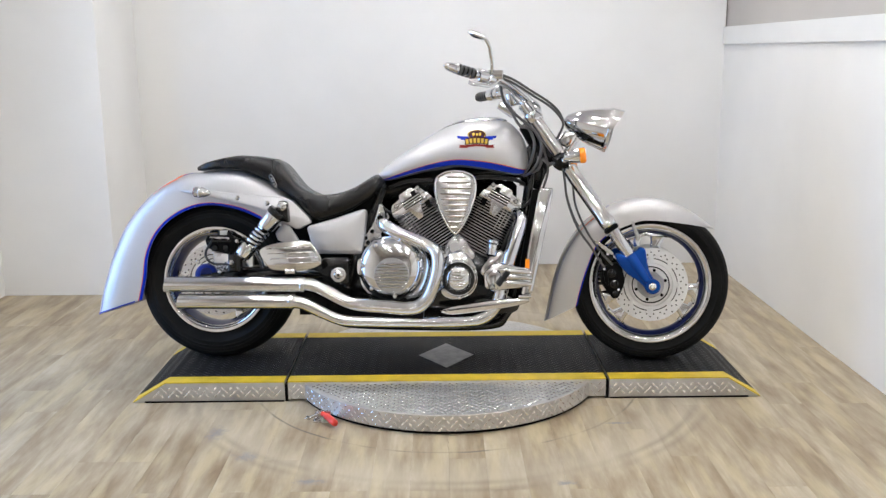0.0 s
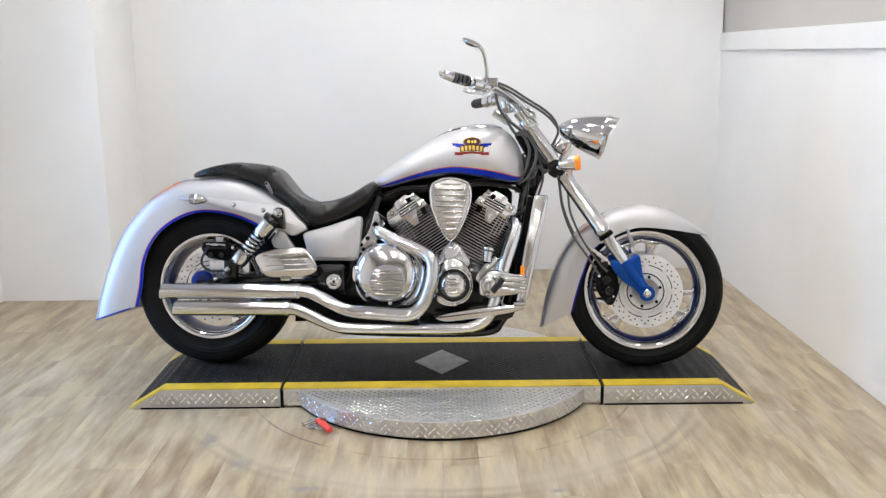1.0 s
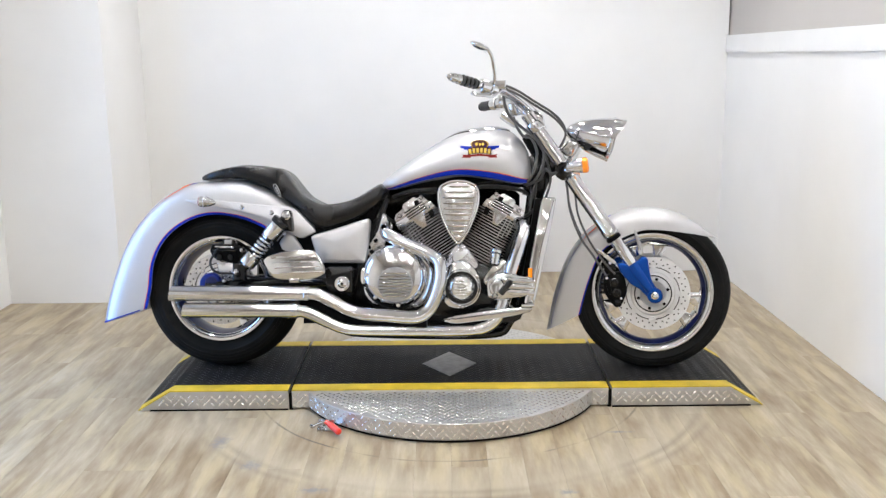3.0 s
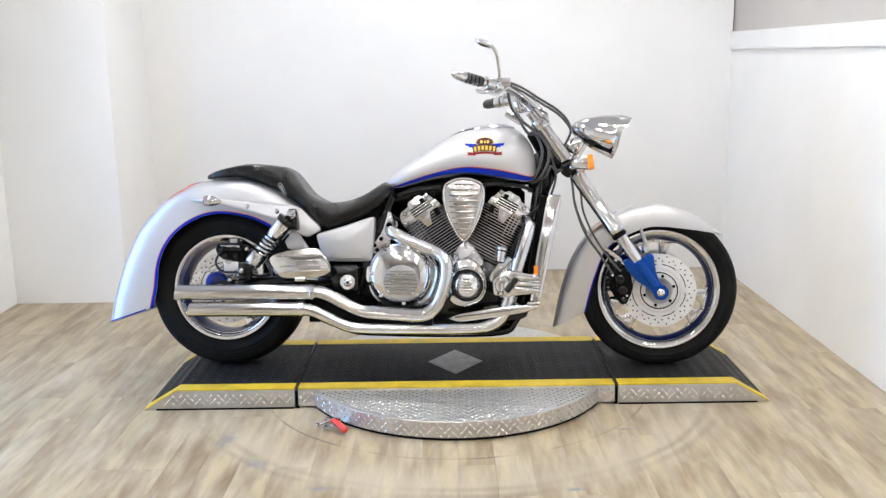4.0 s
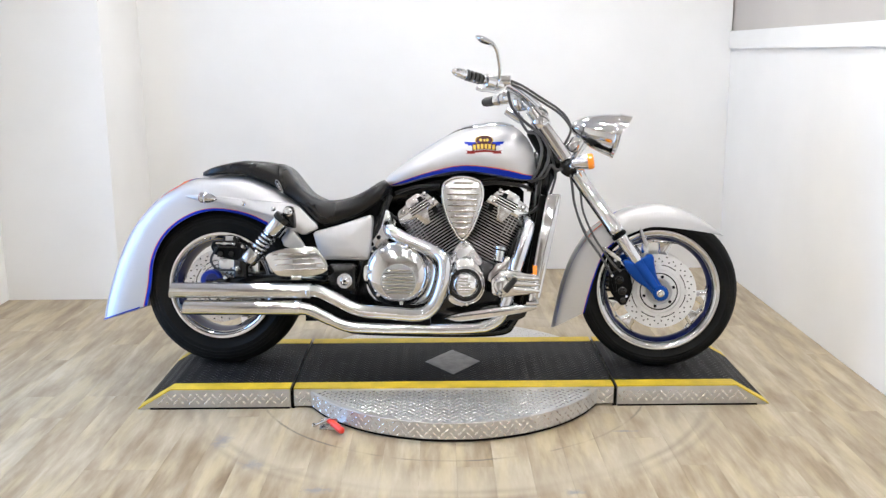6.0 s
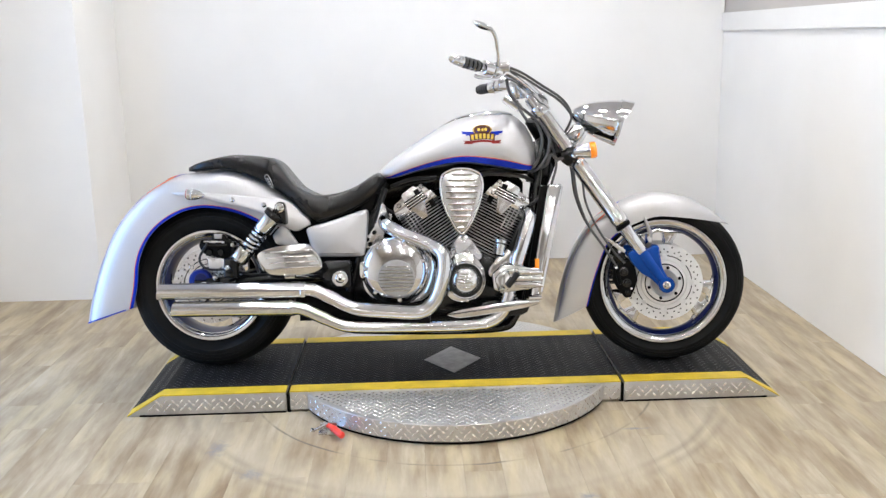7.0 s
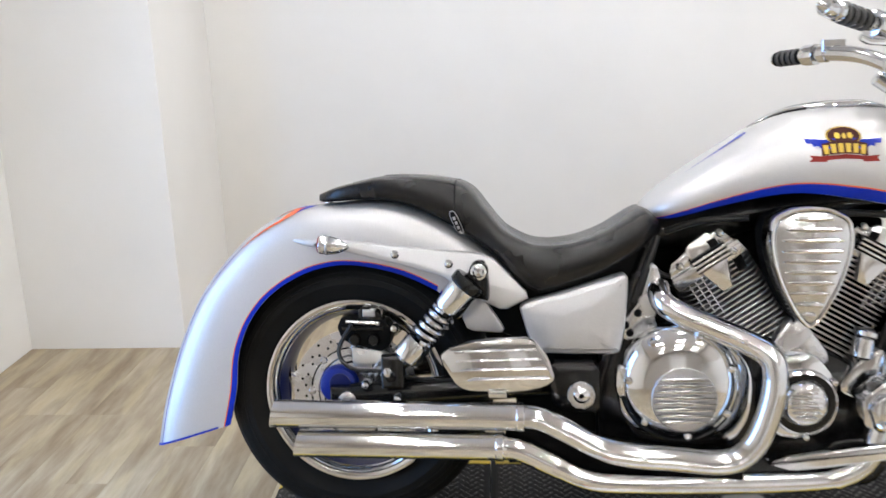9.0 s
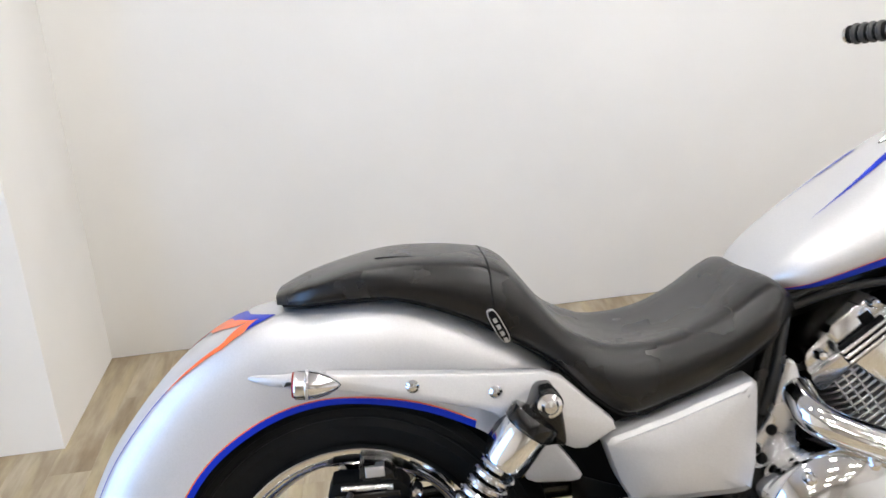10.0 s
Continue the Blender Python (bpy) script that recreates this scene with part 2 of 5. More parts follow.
def join(*geoms):
    V, F = [], []
    for v, f in geoms:
        n = len(V)
        V += list(v)
        F += [tuple(i + n for i in face) for face in f]
    return V, F


def moved(geom, m):
    return [m @ Vector(v) for v in geom[0]], geom[1]


def mirror(geom):
    return [(v[0], -v[1], v[2]) for v in geom[0]], [tuple(reversed(f)) for f in geom[1]]


def spline(ctrl, n=8, closed=False):
    """Catmull-Rom through the control points."""
    P = [np.array(p, float) for p in ctrl]
    out, k = [], len(P)
    for i in range(k if closed else k - 1):
        if closed:
            a, b, c, d = P[i - 1], P[i], P[(i + 1) % k], P[(i + 2) % k]
        else:
            a, b, c, d = P[max(i - 1, 0)], P[i], P[i + 1], P[min(i + 2, k - 1)]
        for j in range(n):
            t = j / n
            out.append(0.5 * (2 * b + (c - a) * t + (2 * a - 5 * b + 4 * c - d) * t * t + (3 * b - a - 3 * c + d) * t ** 3))
    if not closed:
        out.append(P[-1])
    return out


def soften(outline, rounds=2, cut=0.2):
    """Corner cutting of a closed outline."""
    P = [np.array(p, float) for p in outline]
    for _ in range(rounds):
        Q = []
        for i, p in enumerate(P):
            q = P[(i + 1) % len(P)]
            Q += [p * (1 - cut) + q * cut, p * cut + q * (1 - cut)]
        P = Q
    return [tuple(p) for p in P]


def sweep(path, radius, n=12, squash=1.0, cap=True):
    """A tube along a path; radius is one number or one for each point."""
    P = [Vector(p) for p in path]
    R = radius if isinstance(radius, (list, tuple, np.ndarray)) else [radius] * len(P)
    V, F = [], []
    t0 = (P[1] - P[0]).normalized()
    up = Vector((0, 1, 0)) if abs(t0.y) < 0.9 else Vector((1, 0, 0))
    for i, p in enumerate(P):
        t = (P[min(i + 1, len(P) - 1)] - P[max(i - 1, 0)]).normalized()
        u = (up - t * up.dot(t)).normalized()
        w = t.cross(u)
        up = u
        for k in range(n):
            a = 2 * math.pi * k / n
            V.append(p + (u * math.cos(a) + w * math.sin(a) * squash) * R[i])
    for i in range(len(P) - 1):
        for k in range(n):
            F.append((i * n + k, i * n + (k + 1) % n, (i + 1) * n + (k + 1) % n, (i + 1) * n + k))
    if cap:
        F += [tuple(range(n)), tuple(range((len(P) - 1) * n, len(P) * n))]
    return V, F


def lathe(profile, n=40, closed=False):
    """Turns (radius, height) about the z axis."""
    V, F = [], []
    m = len(profile)
    for r, h in profile:
        for k in range(n):
            a = 2 * math.pi * k / n
            V.append((r * math.cos(a), r * math.sin(a), h))
    for i in range(m if closed else m - 1):
        j = (i + 1) % m
        for k in range(n):
            F.append((i * n + k, i * n + (k + 1) % n, j * n + (k + 1) % n, j * n + k))
    if not closed:
        if profile[0][0] > 1e-5:
            F.append(tuple(range(n)))
        if profile[-1][0] > 1e-5:
            F.append(tuple(range((m - 1) * n, m * n)))
    return V, F


def axis_to(origin, direction):
    """Takes the z axis to a direction at an origin."""
    return Matrix.Translation(origin) @ Vector(direction).to_track_quat("Z", "Y").to_matrix().to_4x4()


def turned(profile, origin, direction, n=40, closed=False):
    return moved(lathe(profile, n, closed), axis_to(origin, direction))


def rod(a, b, r, n=16, bevel=0.0):
    a, b = Vector(a), Vector(b)
    h = (b - a).length
    e = bevel or min(r * 0.25, h * 0.2)
    return turned([(r - e, 0), (r, e), (r, h - e), (r - e, h)], a, b - a, n)


def plate(outline, y0, y1, bevel=0.004, dome=0.0):
    """A closed (x, z) outline thickened from y0 to y1, with chamfered rims; dome swells the y0 face."""
    P = [np.array(p, float) for p in outline]
    area = sum(P[i - 1][0] * P[i][1] - P[i][0] * P[i - 1][1] for i in range(len(P)))
    if area < 0:
        P.reverse()
    n = len(P)
    N2 = []
    for i in range(n):
        d = P[(i + 1) % n] - P[i - 1]
        d = d / (np.linalg.norm(d) + 1e-9)
        N2.append(np.array((-d[1], d[0])))
    c = sum(P) / n
    s = 1 if y1 > y0 else -1
    rings = [(bevel, y0), (bevel * 0.3, y0 + s * bevel * 0.3), (0, y0 + s * bevel), (0, y1 - s * bevel), (bevel, y1)]
    V, F = [], []
    extra = 0
    if dome:
        for k in (0.25, 0.55, 0.82):
            y = y0 - s * dome * (1 - k * k)
            V += [(c[0] + (p[0] - c[0]) * k, y, c[1] + (p[1] - c[1]) * k) for p in P]
            extra += 1
    for inset, y in rings:
        V += [(p[0] + q[0] * inset, y, p[1] + q[1] * inset) for p, q in zip(P, N2)]
    R = extra + len(rings)
    for i in range(R - 1):
        for k in range(n):
            F.append((i * n + k, i * n + (k + 1) % n, (i + 1) * n + (k + 1) % n, (i + 1) * n + k))
    F += [tuple(range(n)), tuple(range((R - 1) * n, R * n))]
    return V, F


def block(x0, x1, y0, y1, z0, z1, bevel=0.004):
    return plate([(x0, z0), (x1, z0), (x1, z1), (x0, z1)], y0, y1, bevel)


def slab(outline, z0, z1, bevel=0.0):
    """A closed (x, y) outline thickened upward."""
    V, F = plate([(x, y) for x, y in outline], z0, z1, bevel or 0.0005)
    return [(v[0], v[2], v[1]) for v in V], F


def surface(fn, us, vs):
    """A grid over two parameters."""
    V = [fn(u, v) for u in us for v in vs]
    m = len(vs)
    F = [(i * m + j, i * m + j + 1, (i + 1) * m + j + 1, (i + 1) * m + j) for i in range(len(us) - 1) for j in range(m - 1)]
    return V, F


def thing(name, label, category, basis=None, group="", kind=""):
    ob = new(name)
    ob.empty_display_size = 0.1
    if basis is not None:
        ob.matrix_basis = basis
    return tagged(ob, label, category, group, kind)


# ---- the room ----
def room_block(name, x0, x1, y0, y1, z0, z1, mat, label):
    ob = link_mesh(name, block(x0, x1, y0, y1, z0, z1, 0.002), mat)
    return tagged(ob, label, "wall", kind="structure")


T = 0.12
room_block("wall_back", XP, XR, YB, YB + T, 0, CEIL, WALL, "plain white painted wall behind the motorcycle")
room_block("wall_pier", XL, XP, YP, YB + T, 0, CEIL, WALL, "white painted pier that stands out beside the back wall")
room_block("wall_right", XR, XR + T, YN, YB + T, 0, 1.372, WALL, "white painted lower side wall under a ledge")
room_block("wall_right_upper", XR + 0.01, XR + T, YN, YB + T, 1.372, CEIL, BEIGE, "beige painted upper side wall above the ledge")
room_block("wall_left_far", XL - T, XL, 0.02, YB + T, 0, CEIL, WALL, "white painted side wall")
room_block("wall_left_near", XL - T, XL, YN, -1.12, 0, CEIL, WALL, "white painted side wall")
room_block("wall_left_lintel", XL - T, XL, -1.12, 0.02, 2.05, CEIL, WALL, "white wall over the doorway")
room_block("wall_front", XL - T, XR + T, YN - T, YN, 0, CEIL, BEIGE, "beige wall that closes the showroom")
ceil = tagged(link_mesh("ceiling", block(XL - T, XR + T, YN - T, YB + T, CEIL, CEIL + 0.1, 0.002), CEILM), "plain beige ceiling", "ceiling", kind="structure")
ledge = tagged(link_mesh("trim_ledge", block(XR - 0.014, XR - 0.0005, YN, YB - 0.001, 1.372, 1.475, 0.004), TRIM), "white painted ledge along the side wall", "trim", kind="structure")
# Unseen white slab, added so the chrome mirrors a bright patch.
white_slab = tagged(link_mesh("reflection_slab", block(-0.35, 0.65, YN + 0.001, YN + 0.045, 0, 2.1, 0.004), SLABWHITE), "plain white slab behind the camera, added for the chrome to reflect", "door", kind="structure")
glow = material("daylight_backdrop", (0.35, 0.58, 1.0), 0.5, emit=2.5)
tagged(link_mesh("backdrop", block(XL - T - 0.32, XL - T - 0.3, -1.4, 0.3, 0, 2.2, 0.002), glow), "pale blue daylight outside the doorway", "backdrop", kind="structure")


def ceiling_light(grow=1.0):
    e = thing("ceiling_light", "small square white ceiling downlight, lit", "ceiling light", group="ceiling lights")
    rim = [(0.125 * grow, -0.03), (0.125 * grow, 0.0), (0.108 * grow, 0.0), (0.104 * grow, -0.03)]
    part("frame", moved(lathe(rim, 4, True), pose(0, 0, 0, 0, 0, 45)), LAMPFRAME, e)
    part("diffuser", moved(lathe([(0.0, -0.022), (0.102 * grow, -0.022), (0.102 * grow, -0.012), (0.0, -0.012)], 4), pose(0, 0, 0, 0, 0, 45)), PANEL, e)
    return e


# Lamps at y 0.85 are added to brighten the back wall.
rows = [[(x, y) for y in (0.85, -0.6) for x in (-1.15, 0.05, 1.15)], [(x + dx, y) for y in (-2.1, -3.5, -4.9) for x in (-1.15, 0.05, 1.15) for dx in (-0.14, 0.14)]]
for grow, spots in zip((1.09, 0.76), rows):
    lamp0 = ceiling_light(grow)
    lamp0.matrix_basis = pose(*spots[0], CEIL - 0.002)
    for x, y in spots[1:]:
        copy_thing(lamp0, pose(x, y, CEIL - 0.002))


# ---- the turntable stand ----
TOP = 0.080          # tread height
YF, YK = -0.312, 0.325     # front and back edges of the stand
SEAM, BEND, TIP = 0.632, 1.105, 1.24


def lug(x, y, z, ang, ln, wd, h):
    """A raised lozenge of tread, flat on z."""
    c, s = math.cos(ang), math.sin(ang)
    out = []
    for u, v, w in ((-ln, 0, 0), (-ln * 0.45, -wd, 0), (ln * 0.45, -wd, 0), (ln, 0, 0), (ln * 0.45, wd, 0), (-ln * 0.45, wd, 0), (-ln * 0.5, 0, h), (ln * 0.5, 0, h)):
        out.append((x + u * c - v * s, y + u * s + v * c, z + w))
    return out, [(0, 1, 6), (1, 2, 7, 6), (2, 3, 7), (3, 4, 7), (4, 5, 6, 7), (5, 0, 6)]


def tread(inside, x0, x1, y0, y1, step, ln, wd, h, z, to=None):
    """Lozenges in alternate directions where inside(x, y) holds; to lays the flat tread on another face."""
    g = []
    i = 0
    y = y0
    while y < y1:
        j = 0
        x = x0 + (step / 2 if i % 2 else 0)
        while x < x1:
            if inside(x, y):
                a = radians(45 if (i + j) % 2 else -45)
                v, f = lug(x, y, z, a, ln, wd, h)
                if to:
                    v = [to(p) for p in v]
                g.append((v, f))
            x += step
            j += 1
        y += step * 0.5
        i += 1
    return join(*g)


def zr(x):
    """Height of the stand's top along its length."""
    return TOP if abs(x) < BEND else TOP * (TIP - abs(x)) / (TIP - BEND)


def strip(x0, x1, y0, y1, lift, n=2):
    """A thin sheet that follows the top of the stand."""
    xs = sorted({x0, x1, *[s * BEND for s in (-1, 1) if x0 < s * BEND < x1]})
    V, F = [], []
    for x in xs:
        z = zr(x)
        V += [(x, y0, z), (x, y1, z), (x, y1, z + lift), (x, y0, z + lift)]
    for i in range(len(xs) - 1):
        a, b = 4 * i, 4 * i + 4
        F += [(a, a + 1, b + 1, b), (a + 3, a + 2, b + 2, b + 3), (a, a + 3, b + 3, b), (a + 1, a + 2, b + 2, b + 1)]
    F += [(0, 1, 2, 3), tuple(len(V) - 4 + k for k in range(4))]
    return V, F


STRIPE = 0.066


def ramp_module(sign):
    e = thing("ramp_module", "aluminium ramp end with black rubber tread and yellow edges", "ramp", group="turntable stand modules")
    a, b = SEAM + 0.007, TIP
    prof = [(a, 0.004), (b - 0.007, 0.0012), (BEND, TOP - 0.001), (a, TOP - 0.001)]
    part("body", plate([(sign * x, z) for x, z in prof], YF, YK, 0.0015), TREAD, e, "aluminium tread plate side")
    x0, x1 = sorted((sign * a, sign * (b - 0.004)))
    part("rubber_mat", strip(x0, x1, YF + STRIPE, YK - STRIPE, 0.003), MAT, e)
    for y0 in (YF - 0.001, YK - STRIPE + 0.001):
        part("yellow_edge", strip(x0, x1, y0, y0 + STRIPE, 0.004), YELLOW, e, "worn yellow safety stripe")
    part("tread_lugs", tread(lambda x, y: True, x0 + 0.015, x1 - 0.02, YF + STRIPE + 0.012, YK - STRIPE - 0.01, 0.026, 0.009, 0.0036, 0.0018, 0,
                             lambda p: (p[0], p[1], zr(p[0]) + 0.003 + p[2])), LUG, e)["kind"] = "stuff"
    part("side_lugs", tread(lambda x, y: 0.012 < y < zr(x) - 0.012, x0 + 0.01, x1 - 0.01, 0.012, TOP, 0.03, 0.0085, 0.0028, 0.0012, 0,
                            lambda p: (p[0], YF - p[2], p[1])), TLUG, e)["kind"] = "stuff"
    part("rubber_foot", block(min(sign * (a + 0.003), sign * (b - 0.05)), max(sign * (a + 0.003), sign * (b - 0.05)), YF - 0.0012, YK + 0.0012, 0.0, 0.007, 0.0005), MATTE, e)
    return e


ramp_module(-1)
ramp_module(1)

DISC_R, DISC_Z, DISC_Y = 0.630, 0.074, -0.022
tt = thing("turntable", "round aluminium turntable with a black rubber tread and yellow stripes", "turntable")
part("disc", turned([(DISC_R - 0.004, 0.010), (DISC_R, 0.014), (DISC_R, DISC_Z - 0.002), (DISC_R - 0.002, DISC_Z)], (0, DISC_Y, 0), (0, 0, 1), 128), TREAD, tt,
     "aluminium tread plate disc")
part("base_ring", turned([(DISC_R - 0.007, 0), (DISC_R - 0.007, 0.0102)], (0, DISC_Y, 0), (0, 0, 1), 96), MATTE, tt)
S0 = SEAM - 0.007
part("deck", join(block(-S0, S0, YF, YK, 0.010, TOP - 0.001, 0.0015)), TREAD, tt, "aluminium tread plate deck")
# Black blocks set inside the open seams paint them dark.
for s in (-1, 1):
    part("seam_filler", block(min(s * (S0 - 0.001), s * (SEAM + 0.006)), max(s * (S0 - 0.001), s * (SEAM + 0.006)), YF + 0.004, YK - 0.004, 0.0, TOP - 0.010, 0.0008), MATTE, tt, "black filler that darkens the open seam")
part("rubber_mat", strip(-S0, S0, YF + STRIPE, YK - STRIPE, 0.003), MAT, tt)
for y0 in (YF - 0.001, YK - STRIPE + 0.001):
    part("yellow_edge", strip(-S0, S0, y0, y0 + STRIPE, 0.004), YELLOW, tt, "worn yellow safety stripe")
DIA = [(0, -0.168), (0.116, -0.008), (0, 0.150), (-0.116, -0.008)]


def in_diamond(x, y, k=1.06):
    return abs(x) / 0.116 + abs(y + 0.008) / 0.159 < k


part("diamond_plate", slab(DIA, TOP + 0.0032, TOP + 0.0052), DULL, tt, "bare metal diamond inlay")
part("tread_lugs", tread(lambda x, y: not in_diamond(x, y), -S0 + 0.013, S0 - 0.01, YF + STRIPE + 0.012, YK - STRIPE - 0.01, 0.026, 0.009, 0.0036, 0.0018, TOP + 0.003), LUG, tt)["kind"] = "stuff"
part("disc_lugs", tread(lambda x, y: math.hypot(x, y - DISC_Y) < DISC_R - 0.014 and (y < YF - 0.012 or y > YK + 0.012), -0.6, 0.6, -0.65, 0.6, 0.032, 0.0098, 0.0040, 0.0015, DISC_Z), TLUG, tt)["kind"] = "stuff"


def on_rim(p):
    a = p[0] / DISC_R
    r = DISC_R + p[2]
    return (r * math.sin(a), DISC_Y - r * math.cos(a), p[1])


part("rim_lugs", tread(lambda x, y: True, -0.66, 0.66, 0.018, 0.066, 0.03, 0.0085, 0.0028, 0.0012, 0, on_rim), TLUG, tt)["kind"] = "stuff"
part("side_lugs", tread(lambda x, y: abs(x) > 0.565, -S0 + 0.01, S0 - 0.008, 0.018, TOP - 0.01, 0.03, 0.0085, 0.0028, 0.0012, 0, lambda p: (p[0], YF - p[2], p[1])), TLUG, tt)["kind"] = "stuff"

# toggle clamp that locks the turntable, lying on the floor at its rim
clamp = thing("toggle_clamp", "steel toggle clamp with a red handle beside the turntable", "clamp", pose(-0.465, -0.50, 0))
part("base", block(-0.035, 0.03, -0.03, 0.02, 0.0, 0.008, 0.002), SATIN, clamp)
part("arm", join(rod((-0.03, -0.01, 0.008), (-0.012, -0.03, 0.045), 0.006), rod((0.02, -0.01, 0.008), (-0.012, -0.03, 0.045), 0.006), block(-0.03, 0.03, -0.014, -0.006, 0.008, 0.04, 0.003)), SATIN, clamp)
part("spindle", join(rod((-0.05, -0.03, 0.02), (0.0, -0.03, 0.042), 0.005), turned([(0.0, 0), (0.009, 0.002), (0.009, 0.01), (0.0, 0.012)], (-0.055, -0.03, 0.015), (0.4, 0, 1), 16)), SATIN, clamp)
part("handle", sweep(spline([(0.0, -0.035, 0.040), (0.022, -0.050, 0.032), (0.044, -0.072, 0.022), (0.058, -0.086, 0.018)], 5), [0.009] * 4 + [0.0125] * 8 + [0.013, 0.012, 0.010, 0.006], 14), REDGRIP, clamp, "red vinyl grip")


# ---- the motorcycle ----
LEAN_B, YAW_B, STEER = -10.0, -2.56, -6.0
bike = thing("motorcycle", "silver cruiser motorcycle with blue trim, chrome engine and black seat", "motorcycle",
             pose(-0.05, -0.02, TOP + 0.004, 0, 0, YAW_B) @ pose(0, 0, 0, LEAN_B))
HEAD = Vector((0.40, 0, 0.72))
STEER_AXIS = Vector((-math.sin(radians(33)), 0, math.cos(radians(33))))
STEERED = Matrix.Translation(HEAD) @ Matrix.Rotation(radians(STEER), 4, STEER_AXIS) @ Matrix.Translation(-HEAD)


def front(name, geom, mat, label="", angle=35):
    return part(name, geom, mat, bike, label, angle, STEERED)


RIGHT = Vector((0, -1, 0))


# wheels
def wheel(name, centre, R, half, rim_r, rim_half, basis, label, hub_r, disc_sides, disc_r, turn):
    cx, cz = centre
    at = (cx, 0, cz)
    tyre = []
    bead = rim_half * 0.88
    for k in range(21):
        a = math.pi * k / 20
        c, s = math.cos(a), math.sin(a)
        y = half * math.copysign(abs(c) ** 0.75, c) * (1 if abs(c) < 0.9 else 0.99)
        r = rim_r + 0.022 + (R - rim_r - 0.022) * s ** 0.62
        tyre.append((r, y if 0 < k < 20 else math.copysign(bead, c)))
    inner = [(rim_r - 0.004, -bead * 0.8), (rim_r - 0.004, bead * 0.8)]
    rimprof = [(rim_r + 0.019, -rim_half), (rim_r + 0.019, -rim_half + 0.008), (rim_r + 0.004, -rim_half + 0.014), (rim_r - 0.010, -rim_half * 0.4),
               (rim_r - 0.010, rim_half * 0.4), (rim_r + 0.004, rim_half - 0.014), (rim_r + 0.019, rim_half - 0.008), (rim_r + 0.019, rim_half),
               (rim_r + 0.014, rim_half + 0.006), (rim_r + 0.004, rim_half + 0.007), (rim_r - 0.008, rim_half + 0.001), (rim_r - 0.013, rim_half - 0.010), (rim_r - 0.024, rim_half * 0.4), (rim_r - 0.028, 0),
               (rim_r - 0.024, -rim_half * 0.4), (rim_r - 0.013, -rim_half + 0.010), (rim_r - 0.008, -rim_half - 0.001), (rim_r + 0.004, -rim_half - 0.007), (rim_r + 0.014, -rim_half - 0.006)]
    w = part(name, turned(rimprof, at, RIGHT, 96, True), CHROME, bike, label, 40, basis)
    part("tyre", turned(tyre + inner, at, RIGHT, 96, True), RUBBER, w, "black road tyre", 30)
    for c in (0.955, 0.90, 0.80):
        s = math.sqrt(1 - c * c)
        ry, rr = half * c ** 0.75, rim_r + 0.022 + (R - rim_r - 0.022) * s ** 0.62
        for sd in (1, -1):
            part("sidewall_ring", turned([(rr - 0.0022, sd * (ry - 0.001)), (rr - 0.0010, sd * (ry + 0.0012)), (rr + 0.0010, sd * (ry + 0.0010)), (rr + 0.0022, sd * (ry - 0.0015))], at, RIGHT, 72, True), RUBBER, w)
    part("rim_stripe", turned([(rim_r - 0.0145, rim_half - 0.013), (rim_r - 0.0255, rim_half * 0.4), (rim_r - 0.0295, 0), (rim_r - 0.0255, -rim_half * 0.4), (rim_r - 0.0145, -rim_half + 0.013), (rim_r - 0.0135, -rim_half + 0.013), (rim_r - 0.0235, -rim_half * 0.4), (rim_r - 0.0275, 0), (rim_r - 0.0235, rim_half * 0.4), (rim_r - 0.0135, rim_half - 0.013)], at, RIGHT, 72, True), NAVY, w, "dark blue painted inner rim")
    for k in range(3):
        a0 = radians(120 * k + turn)
        for s in (-1, 1):
            pts = []
            for r, off in ((hub_r * 0.7, 0.0), (hub_r * 0.7, 0.75), (hub_r * 1.5, 0.52), (rim_r * 0.52, 0.42), (rim_r * 0.70, 0.37), (rim_r * 0.86, 0.40), (rim_r - 0.018, 0.54),
                           (rim_r - 0.018, 0.0), (rim_r * 0.84, 0.0), (rim_r * 0.82, 0.10), (rim_r * 0.68, 0.14), (rim_r * 0.56, 0.12), (rim_r * 0.50, 0.0)):
                a = a0 + s * off + 0.10 * (rim_r - r) / rim_r
                pts.append((cx + r * math.cos(a), cz + r * math.sin(a)))
            part("spoke", plate(pts, -0.030, 0.026, 0.006), CHROME, w)
    part("hub", turned([(0.018, -0.075), (hub_r * 0.8, -0.07), (hub_r, -0.05), (hub_r * 0.85, 0), (hub_r, 0.05), (hub_r * 0.8, 0.07), (0.018, 0.075)], at, RIGHT, 40), CHROME, w)
    for s in disc_sides:
        y = 0.086 * s
        ring = turned([(disc_r, -0.0025), (disc_r, 0.0025), (disc_r * 0.72, 0.0025), (disc_r * 0.72, -0.0025)], (cx, y, cz), RIGHT, 72, True)
        d = part("brake_disc", ring, POLISH if len(disc_sides) > 1 else SATIN, w, "drilled steel brake disc")
        # Black discs on the rotor paint the dark of its drilled holes.
        holes = []
        for k in range(56):
            a = 2 * math.pi * k / 56
            rr = (0.94, 0.81, 0.88, 0.81)[k % 4]
            holes.append(turned([(0.0032, -0.0004), (0.0032, 0.0004)], (cx + disc_r * rr * math.cos(a), y + 0.0032 * s, cz + disc_r * rr * math.sin(a)), RIGHT, 8))
        part("disc_holes", join(*holes), MATTE, w)["kind"] = "stuff"
        car = [turned([(disc_r * 0.70, -0.004), (disc_r * 0.70, 0.004), (disc_r * 0.60, 0.005), (disc_r * 0.60, -0.005)], (cx, y, cz), RIGHT, 60, True)]
        for k in range(8):
            a = 2 * math.pi * k / 8
